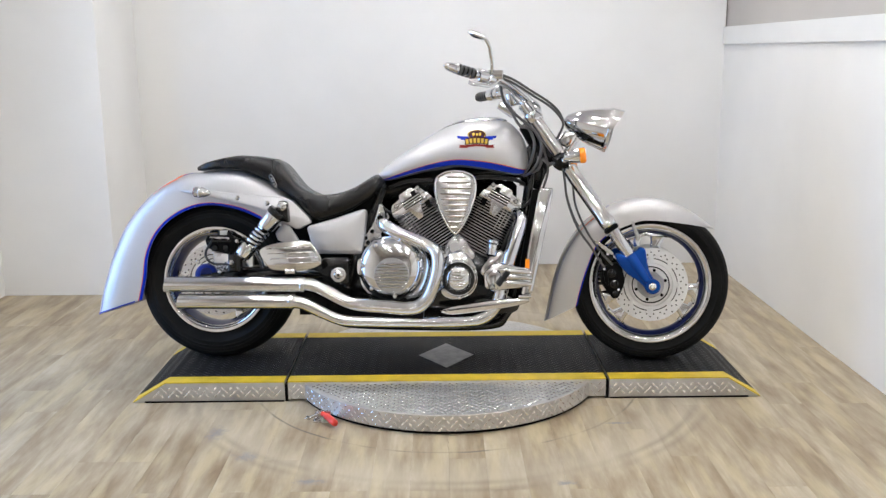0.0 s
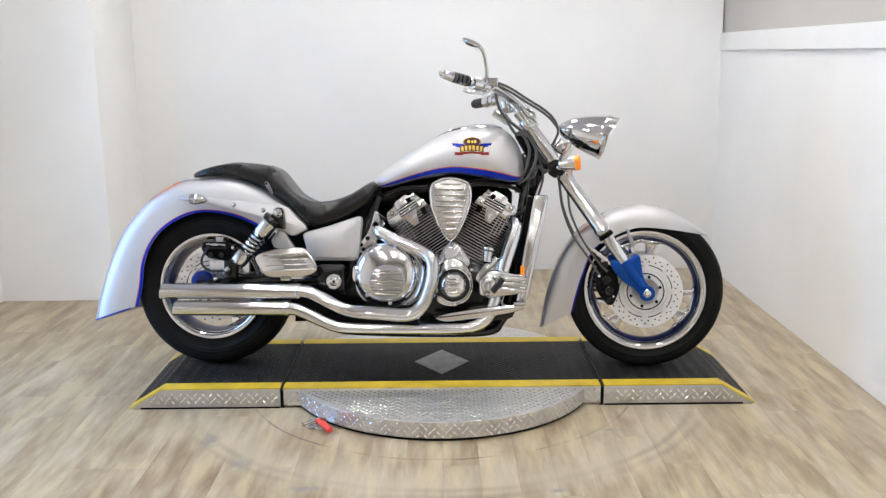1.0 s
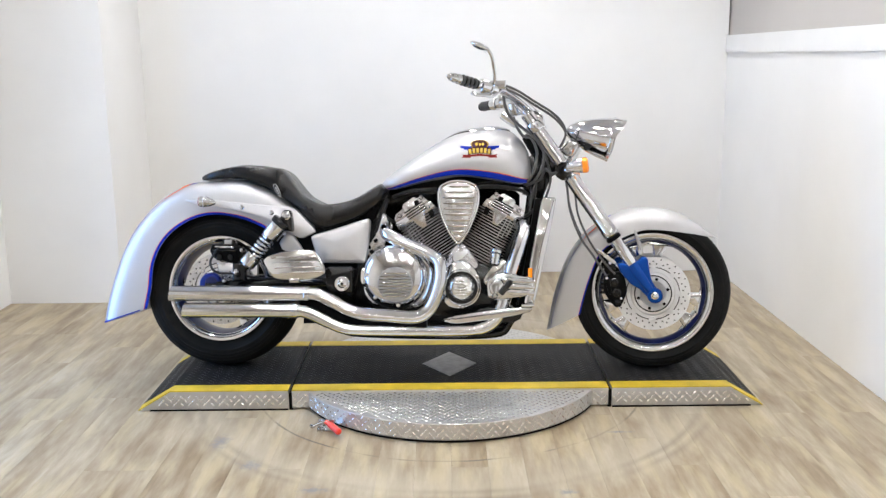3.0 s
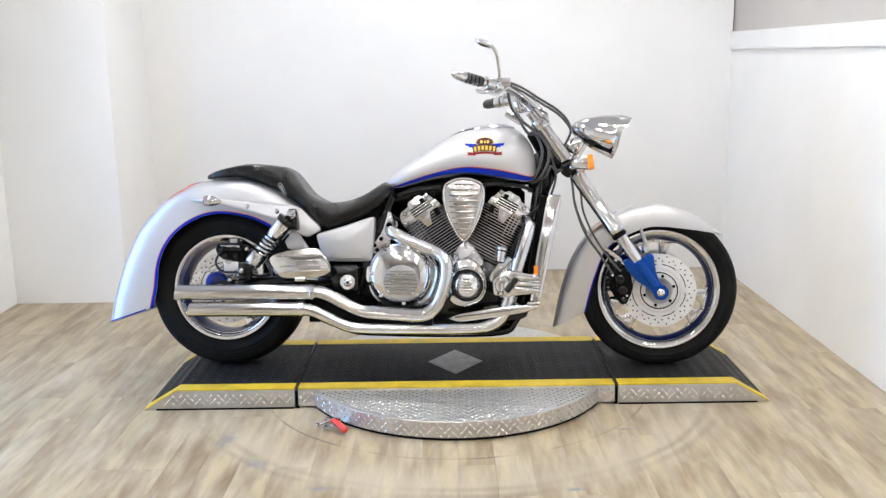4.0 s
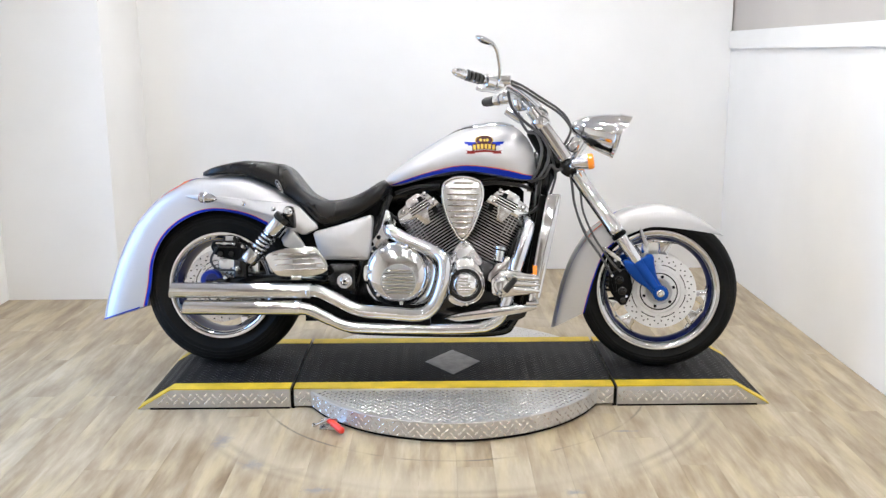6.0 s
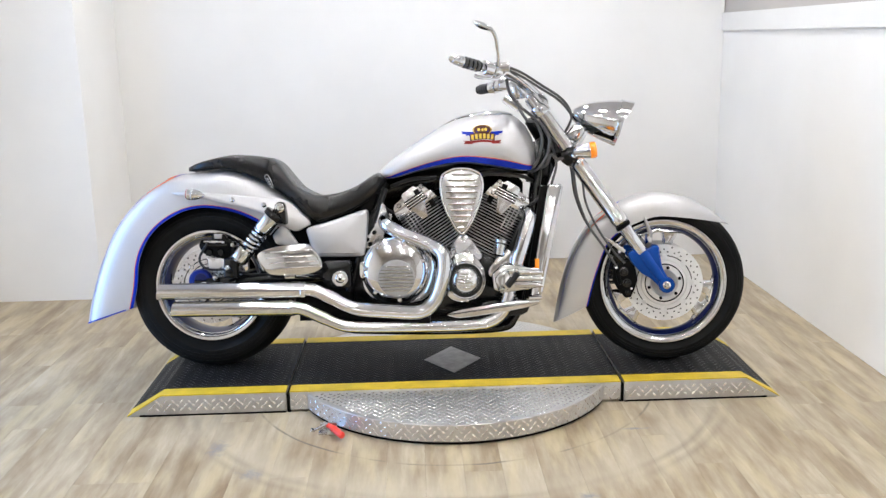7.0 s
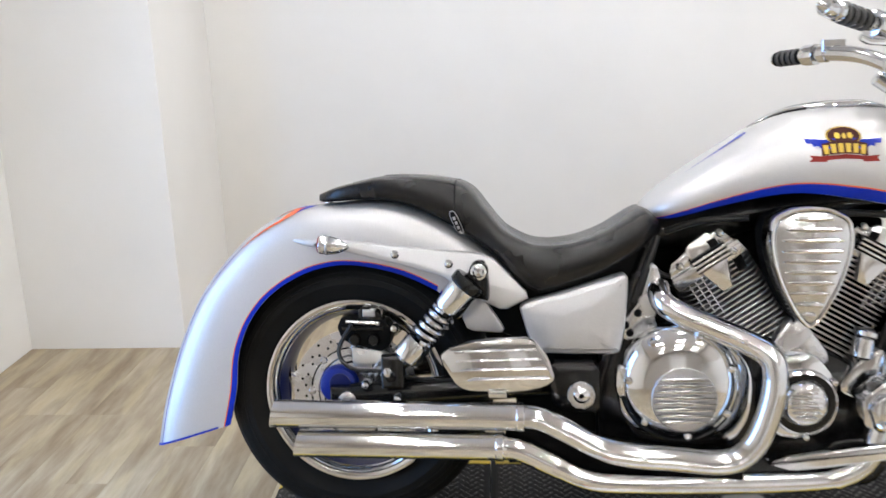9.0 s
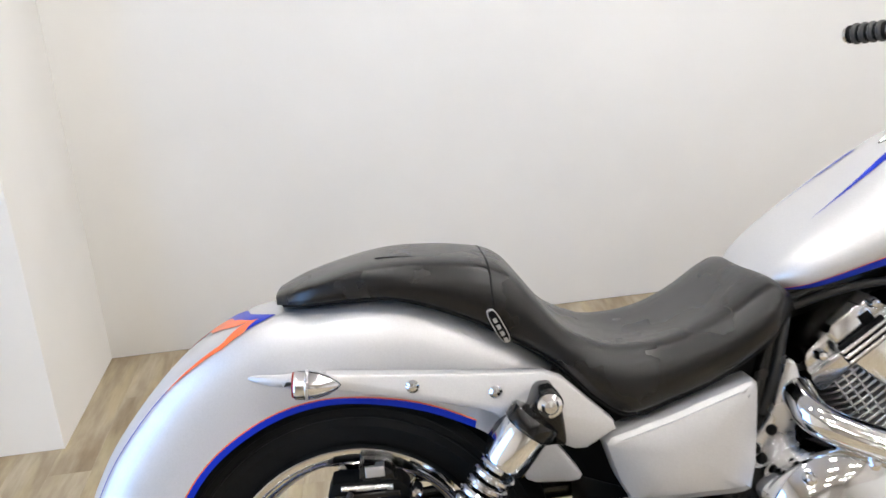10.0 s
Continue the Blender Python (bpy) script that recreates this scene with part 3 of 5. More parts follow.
            car.append(rod((cx + disc_r * 0.70 * math.cos(a), y - 0.008, cz + disc_r * 0.70 * math.sin(a)), (cx + disc_r * 0.70 * math.cos(a), y + 0.008, cz + disc_r * 0.70 * math.sin(a)), 0.009, 10))
        part("disc_carrier", join(*car, turned([(disc_r * 0.60, 0), (disc_r * 0.57, 0.008), (disc_r * 0.36, 0.012), (disc_r * 0.33, 0.0)], (cx, y, cz), RIGHT, 60)), CARRIER if len(disc_sides) > 1 else SATIN, w)
        # Black plates and ring on the carrier paint its dark slots and groove.
        for k in range(8):
            arc = [radians(45 * k + 7 + 31 * q / 6) for q in range(7)]
            out = [(cx + disc_r * 0.722 * math.cos(a), cz + disc_r * 0.722 * math.sin(a)) for a in arc] + [(cx + disc_r * 0.700 * math.cos(a), cz + disc_r * 0.700 * math.sin(a)) for a in arc[::-1]]
            part("carrier_slot", plate(out, y + 0.0056 * s, y + 0.001 * s, 0.0004), MATTE, w)
        part("carrier_groove", turned([(disc_r * 0.505, 0), (disc_r * 0.505, 0.0125), (disc_r * 0.475, 0.0125), (disc_r * 0.475, 0)], (cx, y, cz), (0, s, 0), 48, True), MATTE, w)
        for k in range(6):
            a = 2 * math.pi * k / 6 + 0.3
            part("disc_bolt", rod((cx + disc_r * 0.405 * math.cos(a), y + 0.006 * s, cz + disc_r * 0.405 * math.sin(a)), (cx + disc_r * 0.405 * math.cos(a), y + 0.018 * s, cz + disc_r * 0.405 * math.sin(a)), 0.0065, 8), MATTE, w)
    return w


RW, FW = (-0.905, 0.329), (0.894, 0.318)
wheel("rear_wheel", RW, 0.329, 0.092, 0.206, 0.078, None, "chrome rear wheel", 0.05, (-1,), 0.15, 74)
wheel("front_wheel", FW, 0.320, 0.067, 0.231, 0.054, STEERED, "chrome front wheel", 0.045, (-1, 1), 0.15, 94)


# fenders: an outer centre line, an inner edge line and a half width
def fender_fn(outer, inner, half, crown=0.62):
    O, I = spline([(*p, h) for p, h in zip(outer, half)], 8), spline(inner, 8)

    def at(u, v, lift=0.0):
        """u along the fender (0 to 1), v across (-1 near edge, 0 crest, 1 far edge)."""
        k = u * (len(O) - 1)
        i = min(int(k), len(O) - 2)
        o, e = O[i] + (O[i + 1] - O[i]) * (k - i), I[i] + (I[i + 1] - I[i]) * (k - i)
        a = abs(v) * math.pi / 2
        up, side = max(0.0, math.cos(a)) ** crown, math.sin(a) ** 0.53
        d = np.array((o[0] - e[0], o[1] - e[1]))
        d /= np.linalg.norm(d) + 1e-9
        x, z = e[0] + (o[0] - e[0]) * up, e[1] + (o[1] - e[1]) * up
        s = 1 if v > 0 else -1
        return (x + d[0] * lift * up, s * (o[2] * side + lift * side), z + d[1] * lift * up)
    return at


def shell(fn, nu, nv, thick=0.004):
    us, vs = np.linspace(0, 1, nu), np.linspace(-1, 1, nv)
    a = surface(lambda u, v: fn(u, v), us, vs)
    b = surface(lambda u, v: fn(u, v, -thick), us, vs)
    V, F = join(a, b)
    n = nu * nv
    edge = [i * nv for i in range(nu)] + [(nu - 1) * nv + j for j in range(1, nv)] + [i * nv + nv - 1 for i in range(nu - 2, -1, -1)] + [j for j in range(nv - 2, 0, -1)]
    for k in range(len(edge)):
        p, q = edge[k], edge[(k + 1) % len(edge)]
        F.append((p, q, q + n, p + n))
    return V, F


def ribbon(fn, us, v0, v1, lift, nv=4, wide=None):
    """A painted band laid on a fender; wide(u) scales its width."""
    def at(u, k):
        w = wide(u) if wide else 1
        return fn(u, v0 + (v1 - v0) * k * w, lift)
    return surface(at, us, np.linspace(0, 1, nv))


rf = fender_fn([(-0.56, 0.66), (-0.66, 0.735), (-0.80, 0.785), (-0.97, 0.778), (-1.06, 0.762), (-1.155, 0.709), (-1.23, 0.636), (-1.292, 0.552), (-1.35, 0.428), (-1.397, 0.283), (-1.419, 0.178)],
               [(-0.66, 0.545), (-0.70, 0.576), (-0.79, 0.617), (-0.897, 0.638), (-0.98, 0.629), (-1.053, 0.597), (-1.112, 0.551), (-1.155, 0.490), (-1.180, 0.420), (-1.190, 0.336), (-1.212, 0.246)],
               [0.12, 0.123, 0.126, 0.128, 0.129, 0.129, 0.128, 0.126, 0.121, 0.114, 0.105], 0.46)
rear_fender = part("rear_fender", shell(rf, 81, 33), SILVER, bike, "silver rear fender")
us = np.linspace(0.10, 1, 70)


def clamp01(v):
    return max(0.0, min(1.0, v))


def spear_near(u, tip, axis, reach):
    """The spear's edge on the near side, from its tip out to the tail line."""
    return axis - (reach + axis) * clamp01((u - tip) / 0.105) ** 0.72


def spear_far(u, tip, axis, reach):
    return axis + (reach - axis) * clamp01((u - tip) / 0.21)


def blend(a, b, k):
    return a + (b - a) * clamp01(k)


def between(fn, us, lower, upper, lift):
    return surface(lambda u, k: fn(u, lower(u) + (upper(u) - lower(u)) * k, lift), us, np.linspace(0, 1, 5))


def fender_paint(fn, fender, us, edge, spear, u1, stripe=0.30):
    """Blue edge and orange pinstripe on both sides, and the spear on the crest."""
    for s in (-1, 1):
        part("blue_edge", ribbon(lambda u, v, l: fn(u, s * v, l), us, 1, edge, 0.0012), BLUE, fender, "blue painted fender edge")
        part("pinstripe", ribbon(lambda u, v, l: fn(u, s * v, l), us, edge, edge - (1 - edge) * stripe, 0.0012, 2), ORANGE, fender, "orange pinstripe")
    tip, axis, reach = spear
    mid = axis - 0.02
    near, far = lambda u: spear_near(u, tip, axis, reach), lambda u: spear_far(u, tip, axis, reach)
    cover = lambda u: 0.085 * (1 - clamp01((u - tip - 0.08) / 0.14))
    near_out, near_in = lambda u: blend(max(mid, near(u)), near(u), (u - tip - 0.030) / 0.030), lambda u: blend(max(mid, near(u)), near(u) + cover(u), (u - tip - 0.052) / 0.045)
    far_out, far_in = lambda u: blend(mid, far(u) - 0.09, (u - tip - 0.030) / 0.04), lambda u: blend(mid, far(u) - 0.21, (u - tip - 0.052) / 0.05)
    for lower, upper, u0, u9, lift, mat in ((near, near_out, 0.0, 0.060, 0.0013, BLUE), (far_out, far, 0.0, 0.24, 0.0013, BLUE)):
        part("spear_tip", between(fn, np.linspace(tip + u0, tip + u9, 24), lower, upper, lift), mat, fender, "blue painted spear tip")
    for lower, upper, u9 in ((near_out, near_in, 0.21), (far_in, far_out, 0.20)):
        part("spear_stripe", between(fn, np.linspace(tip + 0.030, tip + u9, 28), lower, upper, 0.0014), ORANGE, fender, "orange stripe inside the spear")
    for lower, upper in ((near, lambda u: near(u) + 0.014), (lambda u: far(u) - 0.014, far)):
        part("spear_tail", between(fn, np.linspace(tip + 0.15, u1, 50), lower, upper, 0.0013), BLUE, fender, "thin blue tail line of the spear")


part("blue_edge", surface(lambda u, v: rf(u, v, 0.0014), (0.990, 0.995, 0.9995), np.linspace(-0.99, 0.99, 25)), BLUE, rear_fender, "blue painted fender edge")
fender_paint(rf, rear_fender, us, 0.9982, (0.320, -0.18, 0.46), 0.99, 0.50)
part("tail_bolt", turned([(0.0, 0.016), (0.006, 0.014), (0.009, 0.006), (0.013, 0.003), (0.013, -0.004)], rf(0.322, 0.22), (-0.15, 0.2, 1), 18), CHROME, rear_fender, "small chrome dome bolt")

ff = fender_fn([(1.158, 0.536), (1.073, 0.601), (0.98, 0.650), (0.878, 0.668), (0.775, 0.654), (0.69, 0.612), (0.612, 0.552), (0.545, 0.453), (0.497, 0.319), (0.462, 0.150)],
               [(1.14, 0.541), (1.075, 0.556), (1.0, 0.568), (0.90, 0.578), (0.838, 0.572), (0.745, 0.532), (0.68, 0.475), (0.641, 0.378), (0.617, 0.296), (0.600, 0.222)],
               [0.012, 0.062, 0.082, 0.088, 0.090, 0.090, 0.089, 0.086, 0.078, 0.060])
front_fender = front("front_fender", shell(ff, 73, 29), SILVER, "silver front fender")
fender_paint(ff, front_fender, np.linspace(0.60, 1, 40), 0.9957, (0.50, 0.0, 0.40), 0.99)

# fuel tank
TX = spline([(-0.240, 0.752, 0.735, 0.070), (-0.213, 0.786, 0.740, 0.112), (-0.161, 0.829, 0.744, 0.148), (-0.064, 0.894, 0.770, 0.170), (0.036, 0.954, 0.791, 0.178), (0.112, 0.981, 0.796, 0.192), (0.211, 0.993, 0.783, 0.197),
             (0.295, 0.989, 0.768, 0.186), (0.345, 0.955, 0.762, 0.160), (0.378, 0.905, 0.768, 0.122), (0.392, 0.845, 0.788, 0.05)], 6)


def tank_at(u, f, lift=0.0, side=-1):
    """u along the tank, f from the bottom seam (0) to the crest (1)."""
    k = u * (len(TX) - 1)
    i = min(int(k), len(TX) - 2)
    x, zt, zb, w = TX[i] + (TX[i + 1] - TX[i]) * (k - i)
    if f < 0.3:
        g = w * (0.90 + 0.10 * math.sin(f / 0.3 * math.pi / 2))
    else:
        g = w * math.sqrt(max(0, 1 - ((f - 0.3) / 0.7) ** 2.3))
    return (x, side * (g + lift * (1 - f * 0.6)), zb + (zt - zb) * f + lift * max(0, f - 0.3))


def tank_side(x, z, lift=0.0):
    """The point of the tank's near side above (x, z)."""
    xs = [t[0] for t in TX]
    i = max(0, min(int(np.searchsorted(xs, x)) - 1, len(TX) - 2))
    k = (x - xs[i]) / (xs[i + 1] - xs[i])
    _, zt, zb, w = TX[i] + (TX[i + 1] - TX[i]) * k
    return tank_at((i + k) / (len(TX) - 1), (z - zb) / (zt - zb), lift)


us, fs = np.linspace(0, 1, 61), 1 - (1 - np.linspace(0, 1, 21)) ** 1.6
ring = [(f, -1) for f in fs] + [(f, 1) for f in fs[::-1][1:]]
V, F = [], []
for u in us:
    V += [tank_at(u, f, 0, s) for f, s in ring]
n = len(ring)
for i in range(len(us) - 1):
    for k in range(n):
        F.append((i * n + k, i * n + (k + 1) % n, (i + 1) * n + (k + 1) % n, (i + 1) * n + k))
F += [tuple(range(n)), tuple(range((len(us) - 1) * n, len(us) * n))]
tank = part("fuel_tank", (V, F), SILVER, bike, "silver teardrop fuel tank", 60)
us = np.linspace(0.115, 0.97, 60)
bandw = lambda u: (0.108 + 0.04 * abs(u - 0.45)) * (1 - 0.40 * clamp01((u - 0.62) / 0.35)) * min(1, 0.25 + (u - 0.115) * 8)
for s in (-1, 1):
    part("blue_band", surface(lambda u, k: tank_at(u, bandw(u) * k, 0.0015, s), us, np.linspace(0, 1, 6)), BLUE, tank, "blue painted lower band")
    part("pinstripe", surface(lambda u, k: tank_at(u, bandw(u) + 0.015 * k, 0.0015, s), us, np.linspace(0, 1, 2)), ORANGE, tank, "orange pinstripe")
for s in (-1, 1):
    low = lambda u: 1 - 0.072 * (1 - 0.35 * clamp01((u - 0.235) / 0.13))
    part("crest_spear", surface(lambda u, k: tank_at(u, low(u) + 0.022 * clamp01((u - 0.225) / 0.13) * k, 0.0015, s), np.linspace(0.23, 0.365, 24), np.linspace(0, 1, 4)), BLUE, tank, "blue spear along the tank's crest")
def dash(k, v, grow=0.0):
    """A blade along the tank's crest that widens forward; k along it, v round its section."""
    x = 0.018 + 0.285 * k
    z = float(np.interp(x, [t[0] for t in TX], [t[1] for t in TX]))
    half = 0.074 * min(1.0, k * 1.6) ** 0.75 + 0.002
    drop = 0.0015 + 1.25 * half ** 2
    rise = drop + 0.011 * min(1.0, 0.3 + k * 2.5) * (1 - 0.5 * max(0.0, k - 0.8) / 0.2)
    a = math.pi * v
    return (x - grow, -(half + grow) * math.cos(a), z - drop - grow + (rise - grow) * math.sin(a) ** 0.7)


part("console", surface(dash, np.linspace(0, 1, 24), np.linspace(0, 1, 17)), CHROME, tank, "chrome dash along the tank's crest", 60)
# Black strip along the lower edge of the dash's rear end.
part("dash_edge", surface(lambda k, v: dash(k, v, 0.0020), np.linspace(0, 0.42, 16), np.linspace(0, 1, 17)), MATTE, tank, "black edge under the rear of the dash", 60)


# tank badge as plain shapes
def decal(pts, lift):
    V = [tank_side(x, z, lift) for x, z in pts]
    c = sum((np.array(v) for v in V), np.zeros(3)) / len(V)
    return [tuple(c)] + V, [(0, i + 1, (i + 1) % len(V) + 1) for i in range(len(V))]


def oval(cx, cz, a, b, n=24):
    return [(cx + a * math.cos(2 * math.pi * k / n), cz + b * math.sin(2 * math.pi * k / n)) for k in range(n)]


BX, BZ = 0.180, 0.900         # the badge's middle


def mark(name, pts, lift, mat, label=""):
    return part(name, decal([(BX + x, BZ + z) for x, z in pts], lift), mat, tank, label)


for m in (-1, 1):
    mark("badge_wing", [(m * x, z) for x, z in ((0.018, 0.012), (0.040, 0.009), (0.080, 0.012), (0.076, 0.001), (0.066, 0.003), (0.062, -0.006), (0.053, -0.004), (0.046, -0.011), (0.020, -0.010))], 0.0022, BLUE, "blue wing of the tank badge")
    mark("ribbon_end", [(m * x, z) for x, z in ((0.036, -0.027), (0.072, -0.024), (0.066, -0.030), (0.072, -0.037), (0.036, -0.038))], 0.0024, REDD)
mark("badge_oval", oval(0, 0.016, 0.037, 0.021), 0.0030, MAROON, "maroon oval")
for k in range(20):
    a0, a1 = 2 * math.pi * k / 20, 2 * math.pi * (k + 1) / 20
    if math.sin((a0 + a1) / 2) > -0.55:
        mark("badge_ring", [(r * 0.037 * math.cos(a), 0.016 + r * 0.021 * math.sin(a)) for r, a in ((0.97, a0), (0.97, a1), (0.91, a1), (0.91, a0))], 0.0034, GOLD)
for x, z, a, b in ((-0.013, 0.017, 0.0060, 0.0065), (0.001, 0.016, 0.0042, 0.0060), (0.013, 0.017, 0.0055, 0.0065)):
    mark("badge_mark", oval(x, z, a, b, 12), 0.0036, GOLD, "yellow mark of the badge")
mark("badge_panel", [(-0.047, 0.000), (-0.025, 0.005), (0, 0.006), (0.025, 0.005), (0.047, 0.000), (0.047, -0.026), (0.025, -0.022), (0, -0.021), (-0.025, -0.022), (-0.047, -0.026)], 0.0034, MAROON, "dark panel behind the yellow bars")
for k in range(6):
    x = -0.0425 + 0.0147 * k
    rise = 0.004 * (1 - ((k - 2.5) / 2.5) ** 2)
    slant = 0.0008 * (k - 2.5)
    mark("badge_bar", [(x + slant, -0.003 + rise), (x + 0.0108 + slant, -0.003 + rise), (x + 0.0102, -0.022 + rise), (x + 0.0006, -0.022 + rise)], 0.0040, GOLD, "yellow bar of the badge")
mark("badge_ribbon", [(-0.046, -0.026), (0, -0.022), (0.046, -0.026), (0.046, -0.034), (0, -0.031), (-0.046, -0.035)], 0.0030, REDD, "dark red ribbon of the badge")

# seat
SX = spline([(-0.990, 0.802, 0.781, 0.050), (-0.940, 0.820, 0.780, 0.095), (-0.853, 0.840, 0.781, 0.114), (-0.781, 0.846, 0.768, 0.124), (-0.690, 0.838, 0.724, 0.130), (-0.630, 0.820, 0.682, 0.133),
             (-0.588, 0.770, 0.660, 0.138), (-0.552, 0.726, 0.632, 0.147), (-0.510, 0.702, 0.584, 0.158), (-0.465, 0.689, 0.556, 0.166), (-0.391, 0.693, 0.577, 0.164), (-0.319, 0.717, 0.606, 0.168), (-0.250, 0.757, 0.650, 0.171),
             (-0.222, 0.764, 0.682, 0.165), (-0.200, 0.744, 0.706, 0.146)], 6)


def seat_ring(i, n=28):
    x, zt, zb, w = SX[i]
    out = []
    for k in range(n):
        a = 2 * math.pi * k / n
        c, s = math.cos(a), math.sin(a)
        y = w * math.copysign(abs(c) ** 0.6, c)
        zc = zb + (zt - zb) * 0.5
        if s > 0:
            z = zc + (zt - zc) * abs(s) ** (0.42 if x < -0.56 else 0.42 + 0.13 * min(1.0, (x + 0.56) / 0.08))
            dip = max(0.0, 1 - ((x + 0.42) / 0.17) ** 2)
            z -= 0.016 * dip * max(0.0, 1 - (y / (0.74 * w)) ** 2)
        else:
            z = zc - (zc - zb) * abs(s) ** 0.5 + (0.5 * (zt - zb) * (abs(s)) ** 3 * 0.35)
        out.append((x, y, z))
    return out


V, F = [], []
n = 28
for i in range(len(SX)):
    V += seat_ring(i, n)
for i in range(len(SX) - 1):
    for k in range(n):
        F.append((i * n + k, i * n + (k + 1) % n, (i + 1) * n + (k + 1) % n, (i + 1) * n + k))
F += [tuple(range(n)), tuple(range((len(SX) - 1) * n, len(SX) * n))]
seat = part("seat", (V, F), LEATHER, bike, "black leather two-up seat", 70)


def seat_seam(i, r=0.0013):
    pts = [Vector(p) for p in seat_ring(i, 28)[:15]]
    pts += [Vector(p) for p in seat_ring(i, 28)[15:19]]
    pts = [Vector((p[0], p[1] * 1.004, p[2] + 0.0003)) for p in seat_ring(i, 28)[25:]] + pts
    return sweep(pts, r, 6)


part("seam", seat_seam(27), MATTE, seat)
part("fold", sweep([Vector(seat_ring(i, 28)[8]).lerp(Vector(seat_ring(i, 28)[11]), (i - 14) / 13) + Vector((0, 0, 0.0004)) for i in range(14, 28)], 0.0014, 6), MATTE, seat, "stitched fold along the pad")
part("piping", sweep([Vector(seat_ring(i, 28)[16]) + Vector((0, -0.001, 0)) for i in range(2, len(SX) - 2)], 0.0026, 6), MATTE, seat, "stitched lower edge")
part("seat_badge", plate(soften([(-0.672, 0.760), (-0.656, 0.765), (-0.632, 0.712), (-0.648, 0.707)], 2), -0.140, -0.134, 0.001), FIN, seat, "small silver seat badge")
part("badge_bar", plate(soften([(-0.6695, 0.7585), (-0.6565, 0.7625), (-0.6345, 0.7135), (-0.6475, 0.7095)], 2), -0.1412, -0.1388, 0.0003), MATTE, seat)
for k in range(4):
    part("badge_bar", plate([(-0.6610 + 0.0048 * k, 0.7480 - 0.0105 * k), (-0.6555 + 0.0048 * k, 0.7500 - 0.0105 * k), (-0.6525 + 0.0048 * k, 0.7430 - 0.0105 * k), (-0.6580 + 0.0048 * k, 0.7410 - 0.0105 * k)], -0.1418, -0.1408, 0.0002), FIN, seat)

# fender struts, shocks, signals on both sides
STRUT = [(-0.985, 0.690), (-0.955, 0.699), (-0.90, 0.697), (-0.72, 0.678), (-0.578, 0.666), (-0.483, 0.570), (-0.545, 0.537), (-0.628, 0.577), (-0.685, 0.618), (-0.80, 0.648), (-0.90, 0.671)]
GUSSET = [(-0.642, 0.525), (-0.597, 0.574), (-0.543, 0.495), (-0.551, 0.484), (-0.628, 0.490)]
for s in (1, -1):
    side = (lambda g: g) if s == 1 else mirror
    st = part("fender_strut", side(plate(soften(STRUT, 1, 0.12), -0.172, -0.142, 0.006)), SILVER, bike, "silver fender strut")
    for x, z in ((-0.79, 0.667), (-0.668, 0.645)):
        part("bolt", side(turned([(0.0, 0.007), (0.006, 0.006), (0.010, 0.002), (0.010, -0.004)], (x, -0.173, z), RIGHT, 18)), CHROME, st)
    part("fin", side(sweep(spline([(-0.95, -0.158, 0.690), (-0.985, -0.156, 0.692), (-1.032, -0.146, 0.698)], 6), [0.013, 0.0128, 0.012, 0.0115, 0.011, 0.010, 0.0095, 0.009, 0.008, 0.007, 0.0055, 0.004, 0.001], 12)), SILVER, st, "slim silver fin")
    part("gusset", side(plate(soften(GUSSET, 1, 0.15), -0.158, -0.134, 0.006)), SILVER, st)
    sig = part("rear_turn_signal", side(turned([(0.0, 0.040), (0.007, 0.034), (0.015, 0.020), (0.020, 0.004), (0.0215, -0.010), (0.0215, -0.026), (0.020, -0.028), (0.0, -0.028)], (-0.932, -0.186, 0.689), (1, 0, -0.10), 28)), CHROME, bike, "chrome bullet turn signal")
    part("bracket", side(plate([(-0.955, 0.684), (-0.915, 0.684), (-0.915, 0.698), (-0.955, 0.698)], -0.176, -0.150, 0.002)), CHROME, sig)
    part("band", side(turned([(0.0217, -0.012), (0.0224, -0.011), (0.0224, -0.008), (0.0217, -0.007)], (-0.932, -0.186, 0.689), (1, 0, -0.10), 28, True)), SATIN, sig)
    part("red_lens", side(turned([(0.0195, -0.0275), (0.0185, -0.031), (0.0, -0.033)], (-0.932, -0.186, 0.689), (1, 0, -0.10), 24)), REDD, sig, "signal lens")
    A, B = Vector((-0.597, -0.207, 0.633)), Vector((-0.796, -0.205, 0.398))
    d = (B - A).normalized()
    sh = part("shock_absorber", side(rod(A + d * 0.02, B - d * 0.02, 0.016)), BLACK, bike, "chrome-covered rear shock absorber with black spring")
    part("top_eye", side(join(turned([(0.019, -0.02), (0.021, -0.016), (0.021, 0.016), (0.019, 0.02)], A, RIGHT, 28), rod(A, A + d * 0.05, 0.017))), BLACK, sh)
    part("yoke", side(plate(soften([(-0.690, 0.575), (-0.665, 0.606), (-0.625, 0.618), (-0.612, 0.655), (-0.583, 0.655), (-0.576, 0.61), (-0.574, 0.565), (-0.595, 0.572), (-0.61, 0.60), (-0.655, 0.59), (-0.675, 0.565)], 2, 0.2), -0.222, -0.165, 0.006)), BLACK, sh, "black shock mounting yoke")
    part("top_bolt", side(turned([(0.0, 0.012), (0.009, 0.011), (0.013, 0.004), (0.018, 0.002), (0.018, -0.008)], A + RIGHT * 0.020, RIGHT, 20)), CHROME, sh)
    part("top_cover", side(turned([(0.020, 0), (0.034, 0.006), (0.036, 0.012), (0.036, 0.078), (0.033, 0.084), (0.022, 0.086)], A + d * 0.030, d, 32)), CHROME, sh, "chrome shock cover")
    part("top_collar", side(turned([(0.022, 0), (0.038, 0.004), (0.0405, 0.008), (0.0405, 0.026), (0.036, 0.030)], A + d * 0.022, d, 32)), BLACK, sh, "black shock collar")
